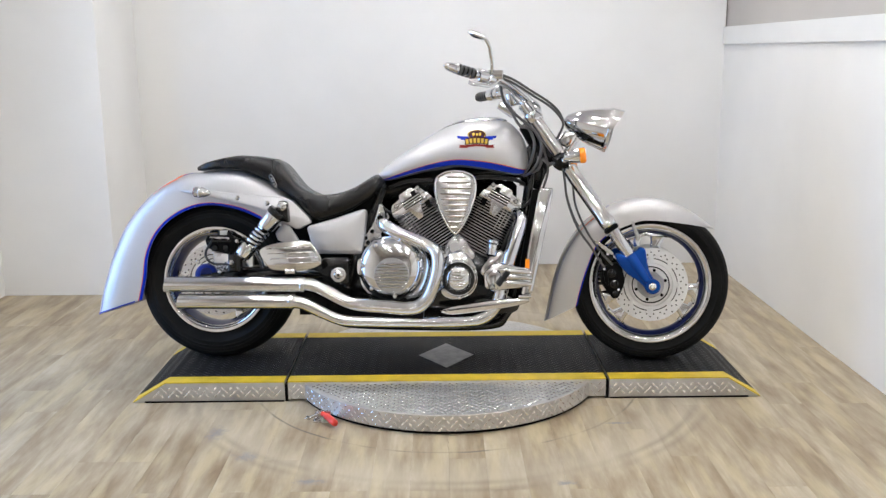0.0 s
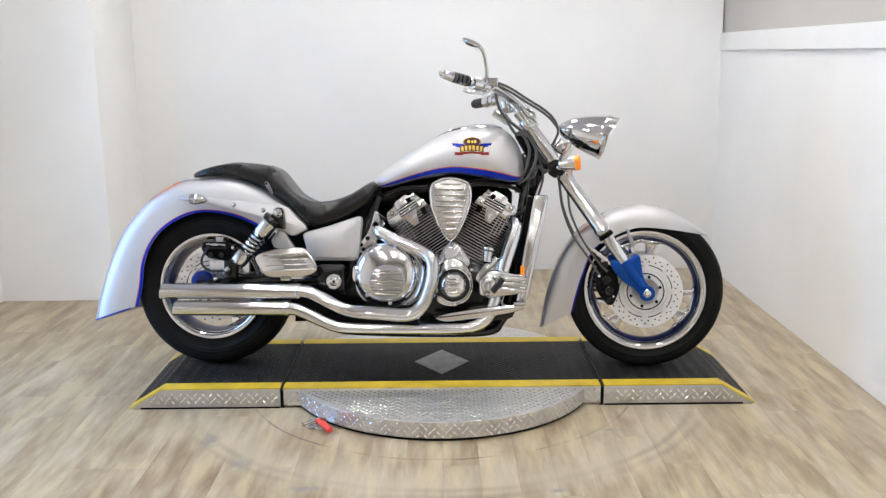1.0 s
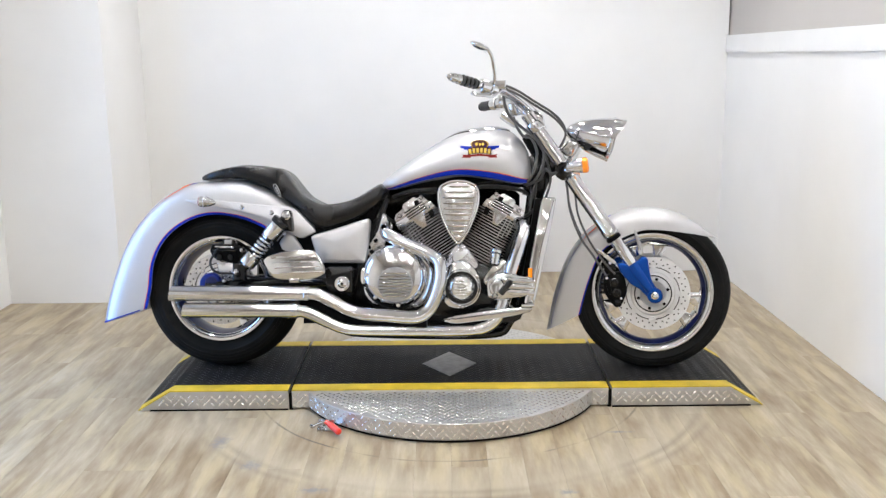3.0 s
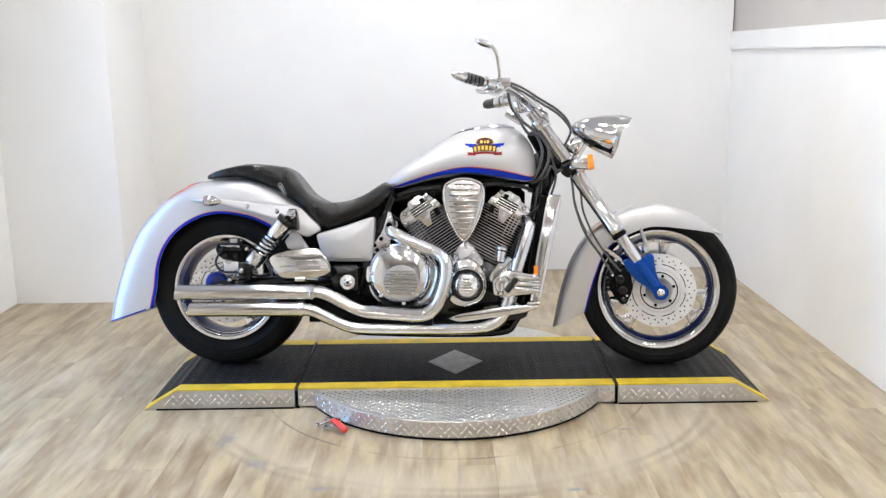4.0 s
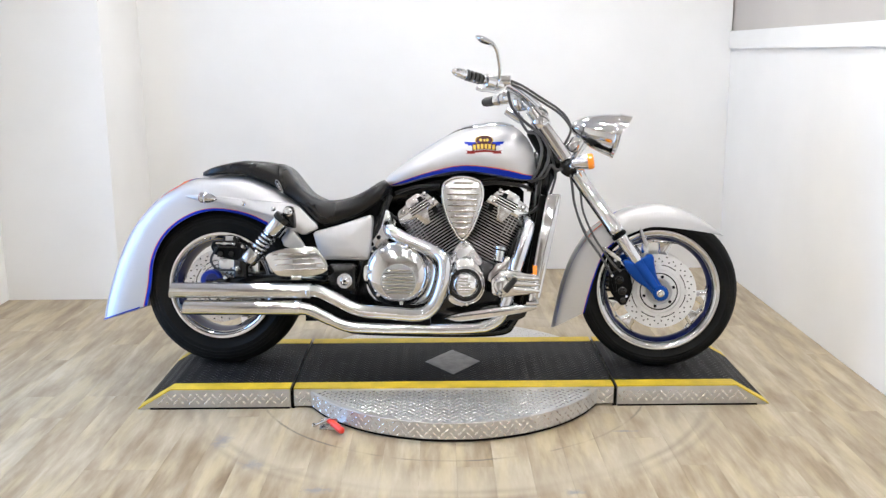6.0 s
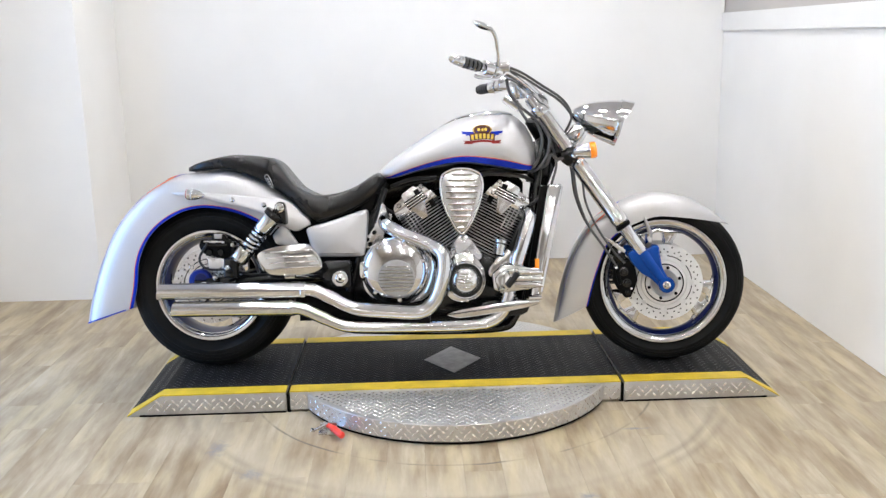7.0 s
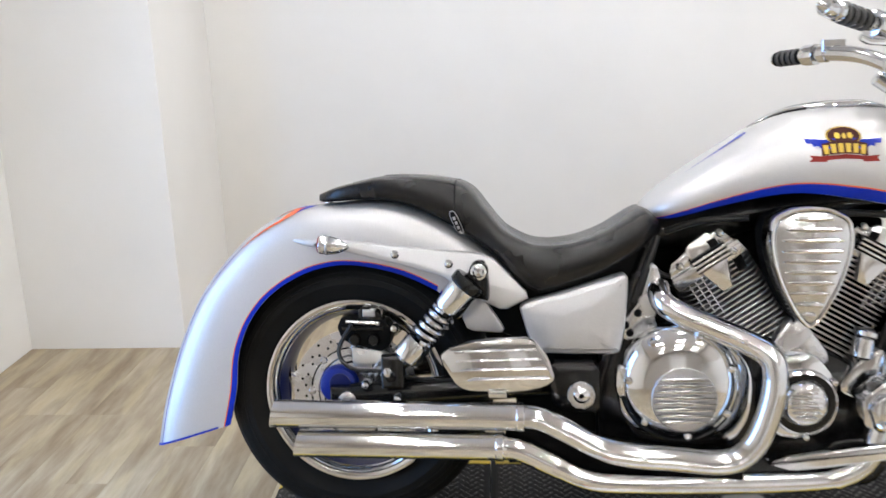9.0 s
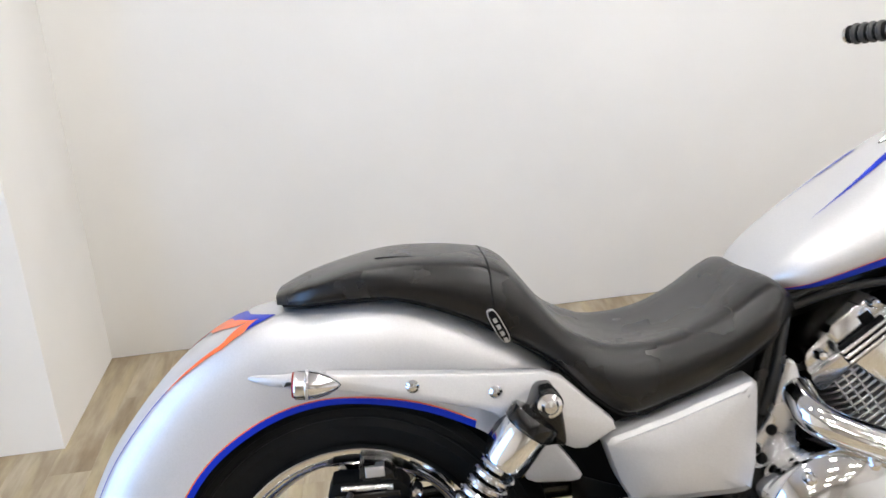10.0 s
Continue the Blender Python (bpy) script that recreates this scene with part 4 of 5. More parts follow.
    coil = []
    for k in range(81):
        a = 2 * math.pi * k / 16
        q = axis_to(A + d * (0.118 + 0.085 * k / 80), d) @ Vector((0.027 * math.cos(a), 0.027 * math.sin(a), 0))
        coil.append(q)
    part("spring", side(sweep(coil, 0.0062, 8)), CHROME, sh, "coil spring")
    part("lower_cover", side(turned([(0.020, 0), (0.030, 0.004), (0.033, 0.010), (0.033, 0.052), (0.027, 0.06)], A + d * 0.204, d, 32)), CHROME, sh, "chrome lower cover")
    part("lower_eye", side(join(block(B.x - 0.024, B.x + 0.03, -0.225, -0.180, B.z - 0.03, B.z + 0.045, 0.012), turned([(0.0, 0.008), (0.008, 0.007), (0.013, 0.001), (0.013, -0.01)], (B.x, -0.226, B.z), RIGHT, 20))), BLACK, sh)
    part("lower_bolt", side(turned([(0.0, 0.012), (0.007, 0.011), (0.012, 0.004), (0.012, -0.004)], (B.x - 0.006, -0.228, B.z + 0.008), RIGHT, 20)), CHROME, sh)
    # side covers
    part("side_cover", side(plate(soften([(-0.512, 0.552), (-0.40, 0.582), (-0.278, 0.622), (-0.266, 0.610), (-0.274, 0.49), (-0.286, 0.438), (-0.40, 0.438), (-0.470, 0.440), (-0.492, 0.482)], 2, 0.12), -0.170, -0.11, 0.012, 0.012)), SILVER, bike, "silver side cover")
    # swingarm
    sw = part("swingarm", side(join(sweep(spline([(-0.34, -0.125, 0.372), (-0.5, -0.14, 0.362), (-0.70, -0.15, 0.350), (-0.90, -0.15, 0.332)], 4), 0.026, 14, 1.2), block(-0.95, -0.86, -0.172, -0.125, 0.305, 0.357, 0.012))), BLACK, bike, "black swingarm")
    part("pivot_box", side(plate(soften([(-0.445, 0.425), (-0.332, 0.425), (-0.330, 0.315), (-0.41, 0.315), (-0.44, 0.335)], 1, 0.12), -0.212, -0.12, 0.01)), BLACK, sw)
    part("pivot_cap", side(turned([(0.0, 0.014), (0.012, 0.013), (0.020, 0.008), (0.024, 0.001), (0.024, -0.01)], (-0.373, -0.214, 0.358), RIGHT, 10)), CHROME, sw, "chrome hex pivot cap")
    part("cap_ring", side(turned([(0.024, 0.0), (0.029, 0.002), (0.031, 0.006), (0.029, 0.009), (0.024, 0.010)], (-0.373, -0.213, 0.358), RIGHT, 28)), SATIN, sw)
    # Black disc on the cap paints the dark inside its socket.
    part("cap_socket", side(turned([(0.0, 0.0148), (0.0062, 0.0148), (0.0062, 0.012)], (-0.373, -0.214, 0.358), RIGHT, 6)), MATTE, sw)
    part("axle_nut", side(turned([(0.0, 0.022), (0.012, 0.020), (0.016, 0.014), (0.022, 0.012), (0.022, -0.01)], (-0.905, -0.174, 0.329), RIGHT, 12)), SATIN, sw)

# rear brake on the near side
rcal = part("rear_caliper", plate(soften([(-0.938, 0.490), (-0.927, 0.516), (-0.822, 0.508), (-0.808, 0.490), (-0.815, 0.446), (-0.835, 0.432), (-0.923, 0.458)], 1, 0.12), -0.132, -0.072, 0.006), MATTE, bike, "black rear brake caliper")
part("caliper_bridge", plate(soften([(-0.890, 0.500), (-0.884, 0.538), (-0.836, 0.530), (-0.826, 0.500)], 1, 0.15), -0.128, -0.080, 0.004), BLACK, rcal)
part("caliper_rail", block(-0.925, -0.825, -0.139, -0.128, 0.484, 0.496, 0.003), BLACK, rcal)
part("caliper_pad_pin", rod((-0.915, -0.137, 0.506), (-0.835, -0.137, 0.502), 0.0045), SATIN, rcal)
part("caliper_spring", block(-0.876, -0.846, -0.131, -0.110, 0.516, 0.534, 0.003), FIN, rcal)
for x in (-0.895, -0.850):
    part("piston_boss", turned([(0.0, 0.008), (0.011, 0.008), (0.015, 0.003), (0.016, -0.006)], (x, -0.133, 0.463), RIGHT, 18), BLACK, rcal)
part("slide_bolt", turned([(0.0, 0.014), (0.007, 0.013), (0.010, 0.006), (0.011, -0.01)], (-0.800, -0.138, 0.492), RIGHT, 14), CHROME, rcal)
brk = part("caliper_bracket", plate(soften([(-0.903, 0.447), (-0.826, 0.434), (-0.786, 0.411), (-0.797, 0.373), (-0.855, 0.372), (-0.899, 0.391)], 1, 0.1), -0.136, -0.112, 0.003), SATIN, bike, "bare alloy caliper bracket")
for k in range(3):
    part("bracket_ridge", rod((-0.862 + 0.014 * k, -0.137, 0.378), (-0.828 + 0.014 * k, -0.137, 0.424), 0.0028, 8), FIN, brk)
part("rear_hub_cover", turned([(0.0, 0.018), (0.030, 0.018), (0.042, 0.012), (0.047, 0.0), (0.047, -0.012)], (-0.940, -0.110, 0.350), RIGHT, 40), SHADEBLUE, bike, "blue rear hub flange")
# Raised dark disc paints the shade inside the hub.
part("hub_shade", turned([(0.0, 0.0192), (0.024, 0.0192), (0.026, 0.017)], (-0.934, -0.110, 0.356), RIGHT, 28), NAVY, bike, "dark blue disc painted as shade on the hub")
part("brake_hose", sweep(spline([(-0.90, -0.142, 0.50), (-0.93, -0.15, 0.44), (-0.90, -0.155, 0.40), (-0.82, -0.165, 0.395), (-0.70, -0.165, 0.375), (-0.50, -0.15, 0.385)], 6), 0.005, 8), HOSE, bike)
part("tie_bolt", turned([(0.0, 0.012), (0.008, 0.010), (0.012, 0.003), (0.012, -0.02)], (-0.862, -0.18, 0.366), RIGHT, 16), CHROME, bike)
part("tie_bolt", turned([(0.0, 0.012), (0.008, 0.010), (0.011, 0.003), (0.011, -0.03)], (-0.784, -0.21, 0.342), RIGHT, 16), CHROME, bike)

# passenger floorboards, folded up
BOARD = [(-0.682, 0.455), (-0.66, 0.474), (-0.60, 0.490), (-0.50, 0.498), (-0.472, 0.490), (-0.445, 0.45), (-0.428, 0.408), (-0.45, 0.390), (-0.50, 0.377), (-0.62, 0.377), (-0.645, 0.39), (-0.665, 0.42)]
for s in (1, -1):
    side = (lambda g: g) if s == 1 else mirror
    fb = part("passenger_floorboard", side(plate(soften(BOARD, 2, 0.2), -0.277, -0.253, 0.007)), CHROME, bike, "chrome ribbed passenger floorboard folded up")
    for k, (x0, x1) in enumerate(((-0.648, -0.472), (-0.644, -0.462), (-0.634, -0.450), (-0.618, -0.444))):
        z = 0.466 - 0.0205 * k
        part("rib", side(sweep([(x0, -0.278, z - 0.002), (x0 + 0.01, -0.281, z), (x1 - 0.01, -0.281, z + 0.006), (x1, -0.278, z + 0.005)], 0.0031, 8, 0.8)), SATIN, fb)
    part("hinge", side(join(block(-0.575, -0.535, -0.283, -0.25, 0.366, 0.382, 0.003), rod((-0.55, -0.25, 0.375), (-0.46, -0.15, 0.36), 0.011))), CHROME, fb)

# exhaust: two silencers side by side, one above the other, with their headers
def silencer(z, x_end, x_front, r, slash):
    """A straight can with a slash-cut open end."""
    n = 32
    V, F = [], []
    stations = [(x_end, r, slash), (x_end + 0.012, r * 1.0, slash), (x_front - 0.02, r, 0), (x_front, r * 0.93, 0)]
    inner = [(x_end + 0.06, r * 0.86, slash), (x_end, r * 0.9, slash)]
    for x, rr, sl in inner + stations:
        for k in range(n):
            a = 2 * math.pi * k / n
            V.append((x - sl * math.sin(a) * rr / r, -0.272 + rr * math.cos(a), z + rr * math.sin(a)))
    for i in range(len(inner + stations) - 1):
        for k in range(n):
            F.append((i * n + k, i * n + (k + 1) % n, (i + 1) * n + (k + 1) % n, (i + 1) * n + k))
    F += [tuple(range(n)), tuple(range(5 * n, 6 * n))]
    return V, F


up = part("upper_silencer", silencer(0.323, -1.054, -0.50, 0.031, -0.006), CHROME, bike, "long chrome upper silencer", 40)
lo = part("lower_silencer", silencer(0.256, -1.002, -0.535, 0.0305, -0.006), CHROME, bike, "long chrome lower silencer", 40)
part("clamp_band", turned([(0.0305, 0), (0.0322, 0.002), (0.0322, 0.016), (0.0305, 0.018)], (-0.515, -0.272, 0.322), (1, 0, 0), 32), CHROME, up)
part("clamp_band", turned([(0.0305, 0), (0.0322, 0.002), (0.0322, 0.016), (0.0305, 0.018)], (-0.56, -0.272, 0.256), (1, 0, 0), 32), CHROME, lo)
for k in range(7):
    part("engraved_bar", block(-1.0 + 0.014 * k + (0.02 if k > 4 else 0), -0.99 + 0.014 * k + (0.02 if k > 4 else 0), -0.2945, -0.2925, 0.3385, 0.3445, 0.0004), SATIN, up)
h1 = spline([(-0.52, -0.272, 0.322), (-0.47, -0.272, 0.320), (-0.41, -0.272, 0.293), (-0.34, -0.272, 0.258), (-0.28, -0.272, 0.242), (-0.18, -0.272, 0.235), (-0.09, -0.272, 0.229), (-0.045, -0.272, 0.239), (-0.008, -0.272, 0.277),
             (0.018, -0.272, 0.345), (0.028, -0.272, 0.405), (0.020, -0.268, 0.452), (-0.012, -0.25, 0.477), (-0.075, -0.23, 0.504), (-0.15, -0.212, 0.534), (-0.195, -0.19, 0.560), (-0.20, -0.14, 0.585)], 5)
hd = part("rear_header", sweep(h1, 0.0265, 20), CHROME, bike, "chrome rear-cylinder exhaust header", 60)
part("heat_shield_seam", sweep([p + np.array((0, -0.0275, 0)) for p in h1[4:70]], 0.0022, 6), SATIN, hd)
for i in (22, 62):
    p = h1[i]
    part("shield_clip", block(p[0] - 0.006, p[0] + 0.006, p[1] - 0.030, p[1] - 0.024, p[2] - 0.006, p[2] + 0.006, 0.002), CHROME, hd)
h2 = spline([(-0.56, -0.272, 0.255), (-0.51, -0.272, 0.251), (-0.44, -0.272, 0.220), (-0.37, -0.272, 0.189), (-0.30, -0.264, 0.178), (-0.10, -0.24, 0.172), (0.10, -0.205, 0.168), (0.19, -0.19, 0.178), (0.245, -0.185, 0.215),
             (0.275, -0.18, 0.29), (0.305, -0.175, 0.40), (0.345, -0.165, 0.53), (0.358, -0.15, 0.578), (0.345, -0.12, 0.60)], 5)
part("front_header", sweep(h2, [0.027] * 12 + [0.0245] * 22 + [0.0285] * (len(h2) - 34), 20), CHROME, bike, "chrome front-cylinder exhaust header", 60)
part("pipe_bracket", block(-0.535, -0.49, -0.20, -0.16, 0.195, 0.225, 0.005), MATTE, bike)
# Plate added to darken the see-through gap between the two pipes.
part("pipe_gap_filler", plate(soften([(-0.54, 0.325), (-0.40, 0.275), (-0.30, 0.238), (-0.03, 0.225), (-0.03, 0.176), (-0.30, 0.184), (-0.40, 0.212), (-0.54, 0.255)], 1, 0.15), -0.252, -0.215, 0.006), MATTE, bike, "black filler plate that darkens the gap between the exhaust pipes")

# engine
CRANK = Vector((0.107, 0, 0.344))
part("crankcase", join(plate(soften([(-0.335, 0.185), (-0.30, 0.150), (0.20, 0.146), (0.29, 0.22), (0.30, 0.33), (0.22, 0.42), (0.10, 0.47), (-0.02, 0.47), (-0.12, 0.52), (-0.28, 0.50), (-0.335, 0.42)], 1, 0.15), -0.145, 0.145, 0.015)), BLACK, bike, "black cast crankcase")
# Backing plate, added so the gaps round the cylinders look dark.
part("engine_backing", plate(soften([(-0.33, 0.45), (-0.26, 0.70), (-0.20, 0.735), (0.10, 0.75), (0.35, 0.74), (0.345, 0.50), (0.30, 0.36)], 1, 0.08), 0.05, 0.13, 0.01), MATTE, bike, "black backing plate added behind the cylinders")
# Filler box, added to keep the space behind the pipes dark.
part("pipe_backing", plate(soften([(-0.52, 0.245), (-0.44, 0.20), (-0.333, 0.18), (-0.333, 0.45), (-0.45, 0.455), (-0.52, 0.40)], 1, 0.12), -0.115, 0.115, 0.012), MATTE, bike, "black filler box behind the exhaust pipes")
part("sump_rail", join(sweep(spline([(-0.40, -0.10, 0.168), (-0.3, -0.115, 0.146), (0.20, -0.115, 0.142), (0.30, -0.11, 0.19), (0.345, -0.10, 0.33), (0.375, -0.085, 0.55), (0.405, -0.06, 0.78)], 6), 0.017, 12),
                      mirror(sweep(spline([(-0.40, -0.10, 0.168), (-0.3, -0.115, 0.146), (0.20, -0.115, 0.142), (0.30, -0.11, 0.19), (0.345, -0.10, 0.33), (0.375, -0.085, 0.55), (0.405, -0.06, 0.78)], 6), 0.017, 12))), BLACK, bike, "black frame cradle tubes")
part("seat_tube", join(sweep([(-0.205, -0.10, 0.725), (-0.245, -0.115, 0.60), (-0.30, -0.13, 0.45), (-0.35, -0.13, 0.30)], 0.017, 12), mirror(sweep([(-0.205, -0.10, 0.725), (-0.245, -0.115, 0.60), (-0.30, -0.13, 0.45), (-0.35, -0.13, 0.30)], 0.017, 12))), BLACK, bike)
part("backbone", sweep(spline([(-0.35, 0, 0.64), (-0.2, 0, 0.70), (0.1, 0, 0.755), (0.38, 0, 0.80)], 5), 0.045, 16), BLACK, bike, "black frame backbone")
# Stands for the frame, and fills the gap under the seat with dark.
part("under_seat_filler", join(plate([(-0.60, 0.60), (-0.50, 0.58), (-0.30, 0.64), (-0.215, 0.70), (-0.25, 0.47), (-0.46, 0.44), (-0.56, 0.48)], -0.116, 0.116, 0.01)), MATTE, bike, "dark filler block for the frame under the seat")

for sign, ang, name in ((-1, 33.0, "rear_cylinder"), (1, 28.5, "front_cylinder")):
    d = Vector((sign * math.sin(radians(ang)), 0, math.cos(radians(ang))))
    e = Vector((d.z, 0, -d.x))       # across the cylinder, in the plane of the wheels

    def local(u, y, h):
        return CRANK + e * u + d * h + Vector((0, y, 0))

    def tilted(g):
        return [local(*v) for v in g[0]], g[1]

    cyl = part(name, tilted(lathe([(0.068, 0.10), (0.068, 0.335)], 32)), MATTE, bike, "black air-cooled-style finned cylinder")
    for k in range(18):
        h = 0.122 + 0.0117 * k
        w = 0.092 if k > 3 else 0.070 + 0.006 * k
        g = slab(soften([(-w, -0.118), (w, -0.118), (w, 0.118), (-w, 0.118)], 2, 0.12), h, h + 0.0042, 0.0010)
        part("fin", tilted(g), FIN, cyl)
    m = sign        # the smooth end of the head points away from the air cleaner
    def flip(pts):
        return [(m * u, h) for u, h in pts]
    part("cylinder_head", tilted(plate(flip([(0.090, 0.331), (0.094, 0.356), (0.088, 0.364), (-0.080, 0.364), (-0.086, 0.331)]), -0.122, 0.122, 0.0025)), BRIGHT, cyl, "polished cylinder head")
    part("rocker_cover", tilted(plate(flip([(0.088, 0.364), (0.084, 0.384), (0.070, 0.394), (0.030, 0.400), (-0.062, 0.404), (-0.074, 0.364)]), -0.112, 0.112, 0.003)), BRIGHT, cyl, "chrome rocker cover")
    part("cover_cap", tilted(plate(flip([(0.030, 0.352), (0.030, 0.404), (0.020, 0.412), (-0.030, 0.414), (-0.042, 0.400), (-0.042, 0.352)]), -0.128, -0.09, 0.002)), BRIGHT, cyl)
    for u, h in ((0.058, 0.380), (-0.056, 0.396), (-0.058, 0.346)):
        part("head_bolt", tilted(([(m * u + v[0], v[1], h + v[2]) for v in turned([(0.0, 0.012), (0.006, 0.011), (0.009, 0.006), (0.010, -0.008)], (0, -0.118, 0), RIGHT, 14)[0]], turned([(0.0, 0.012), (0.006, 0.011), (0.009, 0.006), (0.010, -0.008)], (0, -0.118, 0), RIGHT, 14)[1])), CHROME, cyl)
    # tapered chrome trim over the fins, with three bars above it
    part("head_trim", tilted(plate(flip([(0.010, 0.284), (-0.014, 0.284), (-0.042, 0.352), (-0.042, 0.366), (0.030, 0.366), (0.030, 0.352)]), -0.138, -0.11, 0.0025)), BRIGHT, cyl, "tapered chrome head trim")
    # Black plates laid on the head paint the shade between and beside bars.
    part("trim_shade", tilted(plate(flip([(-0.050, 0.344), (-0.050, 0.380), (0.034, 0.380), (0.034, 0.344)]), -0.1392, -0.130, 0.001)), MATTE, cyl, "dark plate painted as the shade between the trim bars")
    part("side_dark_plate", tilted(plate(flip([(-0.046, 0.300), (-0.048, 0.352), (-0.072, 0.352), (-0.066, 0.300)]), -0.1215, -0.112, 0.001)), MATTE, cyl)
    for k in range(3):
        h = 0.348 + 0.0105 * k
        part("trim_bar", tilted(plate(flip([(-0.050, h), (-0.050, h + 0.0058), (0.034, h + 0.0058), (0.034, h)]), -0.1440, -0.134, 0.0016)), BRIGHT, cyl)
    # Black plate on the cap paints the dark of its slot.
    part("notch_dark_plate", tilted(plate(flip([(-0.020, 0.372), (-0.020, 0.398), (-0.040, 0.396), (-0.040, 0.372)]), -0.1295, -0.120, 0.001)), MATTE, cyl)
    # short cross webs tie the fins beside the trim
    for u in (0.030, 0.046, 0.062):
        part("fin_web", tilted(plate(flip([(u, 0.236 + (u - 0.03) * 0.8), (u + 0.0035, 0.236 + (u - 0.03) * 0.8), (u + 0.0035, 0.331), (u, 0.331)]), -0.1185, -0.105, 0.0008)), FIN, cyl)
    part("plug_lead", sweep(spline([local(0.075 * sign, -0.085, 0.36), local(0.10 * sign, -0.10, 0.385), local(0.11 * sign, -0.08, 0.43), local(0.09 * sign, -0.04, 0.45)], 6), 0.006, 8), HOSE, cyl)

# air cleaner, a shield of ribbed chrome
SHIELD = [(0.012, 0.712), (0.020, 0.748), (0.060, 0.768), (0.094, 0.771), (0.130, 0.768), (0.172, 0.750), (0.182, 0.712), (0.176, 0.665), (0.156, 0.605), (0.122, 0.540), (0.096, 0.512), (0.070, 0.540), (0.040, 0.595), (0.020, 0.650)]
air = part("air_cleaner", plate(soften(SHIELD, 2, 0.2), -0.262, -0.175, 0.012, 0.004), CHROME, bike, "chrome shield-shaped air cleaner cover with ribs", 50)


def inset_shield(k):
    return [(0.096 + (x - 0.096) * k, 0.662 + (z - 0.662) * (k + 0.015)) for x, z in soften(SHIELD, 2, 0.2)]


part("rim", join(*[sweep([(x, -0.266, z) for x, z in inset_shield(0.95) + inset_shield(0.95)[:1]], 0.0046, 8)]), CHROME, air, "polished raised rim")
part("panel", plate(inset_shield(0.90), -0.2690, -0.2600, 0.003), BRIGHT, air, "brushed centre panel")
part("filter_ring", plate([(0.095 + (x - 0.095) * 0.95, 0.66 + (z - 0.66) * 0.96) for x, z in soften(SHIELD, 2, 0.2)], -0.175, -0.10, 0.004), MATTE, air)
for k in range(10):
    z = 0.746 - 0.0222 * k
    hw = (0.040, 0.056, 0.062, 0.061, 0.058, 0.053, 0.047, 0.039, 0.029, 0.015)[k]
    part("rib", moved(plate(soften([(-hw, -0.0045), (hw, -0.0062), (hw, 0.0062), (-hw, 0.0045)], 2, 0.25), -0.2745, -0.267, 0.0025), pose(0.100 - 0.001 * k, 0, z)), CHROME, air)

# right engine covers
part("side_case", plate(soften([(-0.292, 0.40), (-0.27, 0.46), (-0.21, 0.505), (-0.13, 0.508), (-0.045, 0.475), (0.000, 0.41), (-0.004, 0.31), (-0.045, 0.245), (-0.24, 0.245), (-0.29, 0.31)], 2, 0.2), -0.203, -0.12, 0.012), CHROME, bike, "chrome primary engine case")
cc = (-0.160, -0.20, 0.384)
cover = part("clutch_cover", turned([(0.130, -0.01), (0.131, 0.008), (0.127, 0.020), (0.112, 0.033), (0.094, 0.041), (0.076, 0.0455), (0.0, 0.048)], cc, RIGHT, 64), CHROME, bike, "round chrome clutch cover with ribbed centre")
ce = (cc[0] + 0.004, cc[1], cc[2] - 0.026)
# Darker alloy than the cover, for the shade between the ribs.
part("centre_disc", turned([(0.070, 0.034), (0.070, 0.048), (0.068, 0.050), (0.0, 0.051)], ce, RIGHT, 48), FIN, cover)
for k in range(8):
    dz = -0.0455 + 0.013 * k
    hw = math.sqrt(max(0.0001, 0.068 ** 2 - dz * dz)) * 0.97
    part("rib", moved(plate(soften([(-hw, -0.0040), (hw, -0.0040), (hw, 0.0040), (-hw, 0.0040)], 2, 0.25), -0.2625, -0.250, 0.002), pose(ce[0], 0, ce[2] + dz)), CHROME, cover)
for k in range(7):
    a = 2 * math.pi * k / 7 + 0.35
    part("bolt", turned([(0.0, 0.012), (0.007, 0.011), (0.010, 0.006), (0.012, 0.0), (0.012, -0.01)], (cc[0] + 0.112 * math.cos(a), cc[1] - 0.026, cc[2] + 0.112 * math.sin(a)), RIGHT, 14), CHROME, cover)
part("cover_lug", plate(soften([(-0.298, 0.42), (-0.270, 0.425), (-0.262, 0.37), (-0.290, 0.352), (-0.30, 0.37)], 2), -0.225, -0.18, 0.008), CHROME, cover)
sc = (0.106, -0.185, 0.342)
part("timing_case", plate(soften([(0.02, 0.30), (0.03, 0.40), (0.07, 0.445), (0.13, 0.45), (0.175, 0.40), (0.19, 0.33), (0.165, 0.275), (0.10, 0.250), (0.05, 0.262)], 2, 0.2), -0.188, -0.12, 0.012), CHROME, bike, "chrome timing case")
tcov = part("timing_cover", turned([(0.073, -0.01), (0.074, 0.01), (0.070, 0.02), (0.066, 0.022), (0.063, 0.016)], sc, RIGHT, 48), CHROME, bike, "small round chrome timing cover")
# Black ring painted for the dark reflection round the dome.
part("reflection_ring", turned([(0.064, 0.014), (0.064, 0.0175), (0.052, 0.0175), (0.052, 0.014)], sc, RIGHT, 48, True), BLACK, tcov)
part("dome", turned([(0.052, 0.01), (0.051, 0.024), (0.044, 0.034), (0.038, 0.038), (0.0, 0.040)], sc, RIGHT, 48), CHROME, tcov)
for k in range(6):
    dz = -0.0275 + 0.011 * k
    hw = math.sqrt(max(0.0001, 0.036 ** 2 - dz * dz)) * 0.97
    part("rib", moved(plate(soften([(-hw, -0.003), (hw, -0.003), (hw, 0.003), (-hw, 0.003)], 2, 0.25), -0.229, -0.223, 0.0015), pose(sc[0], 0, sc[2] + dz)), SATIN, tcov)
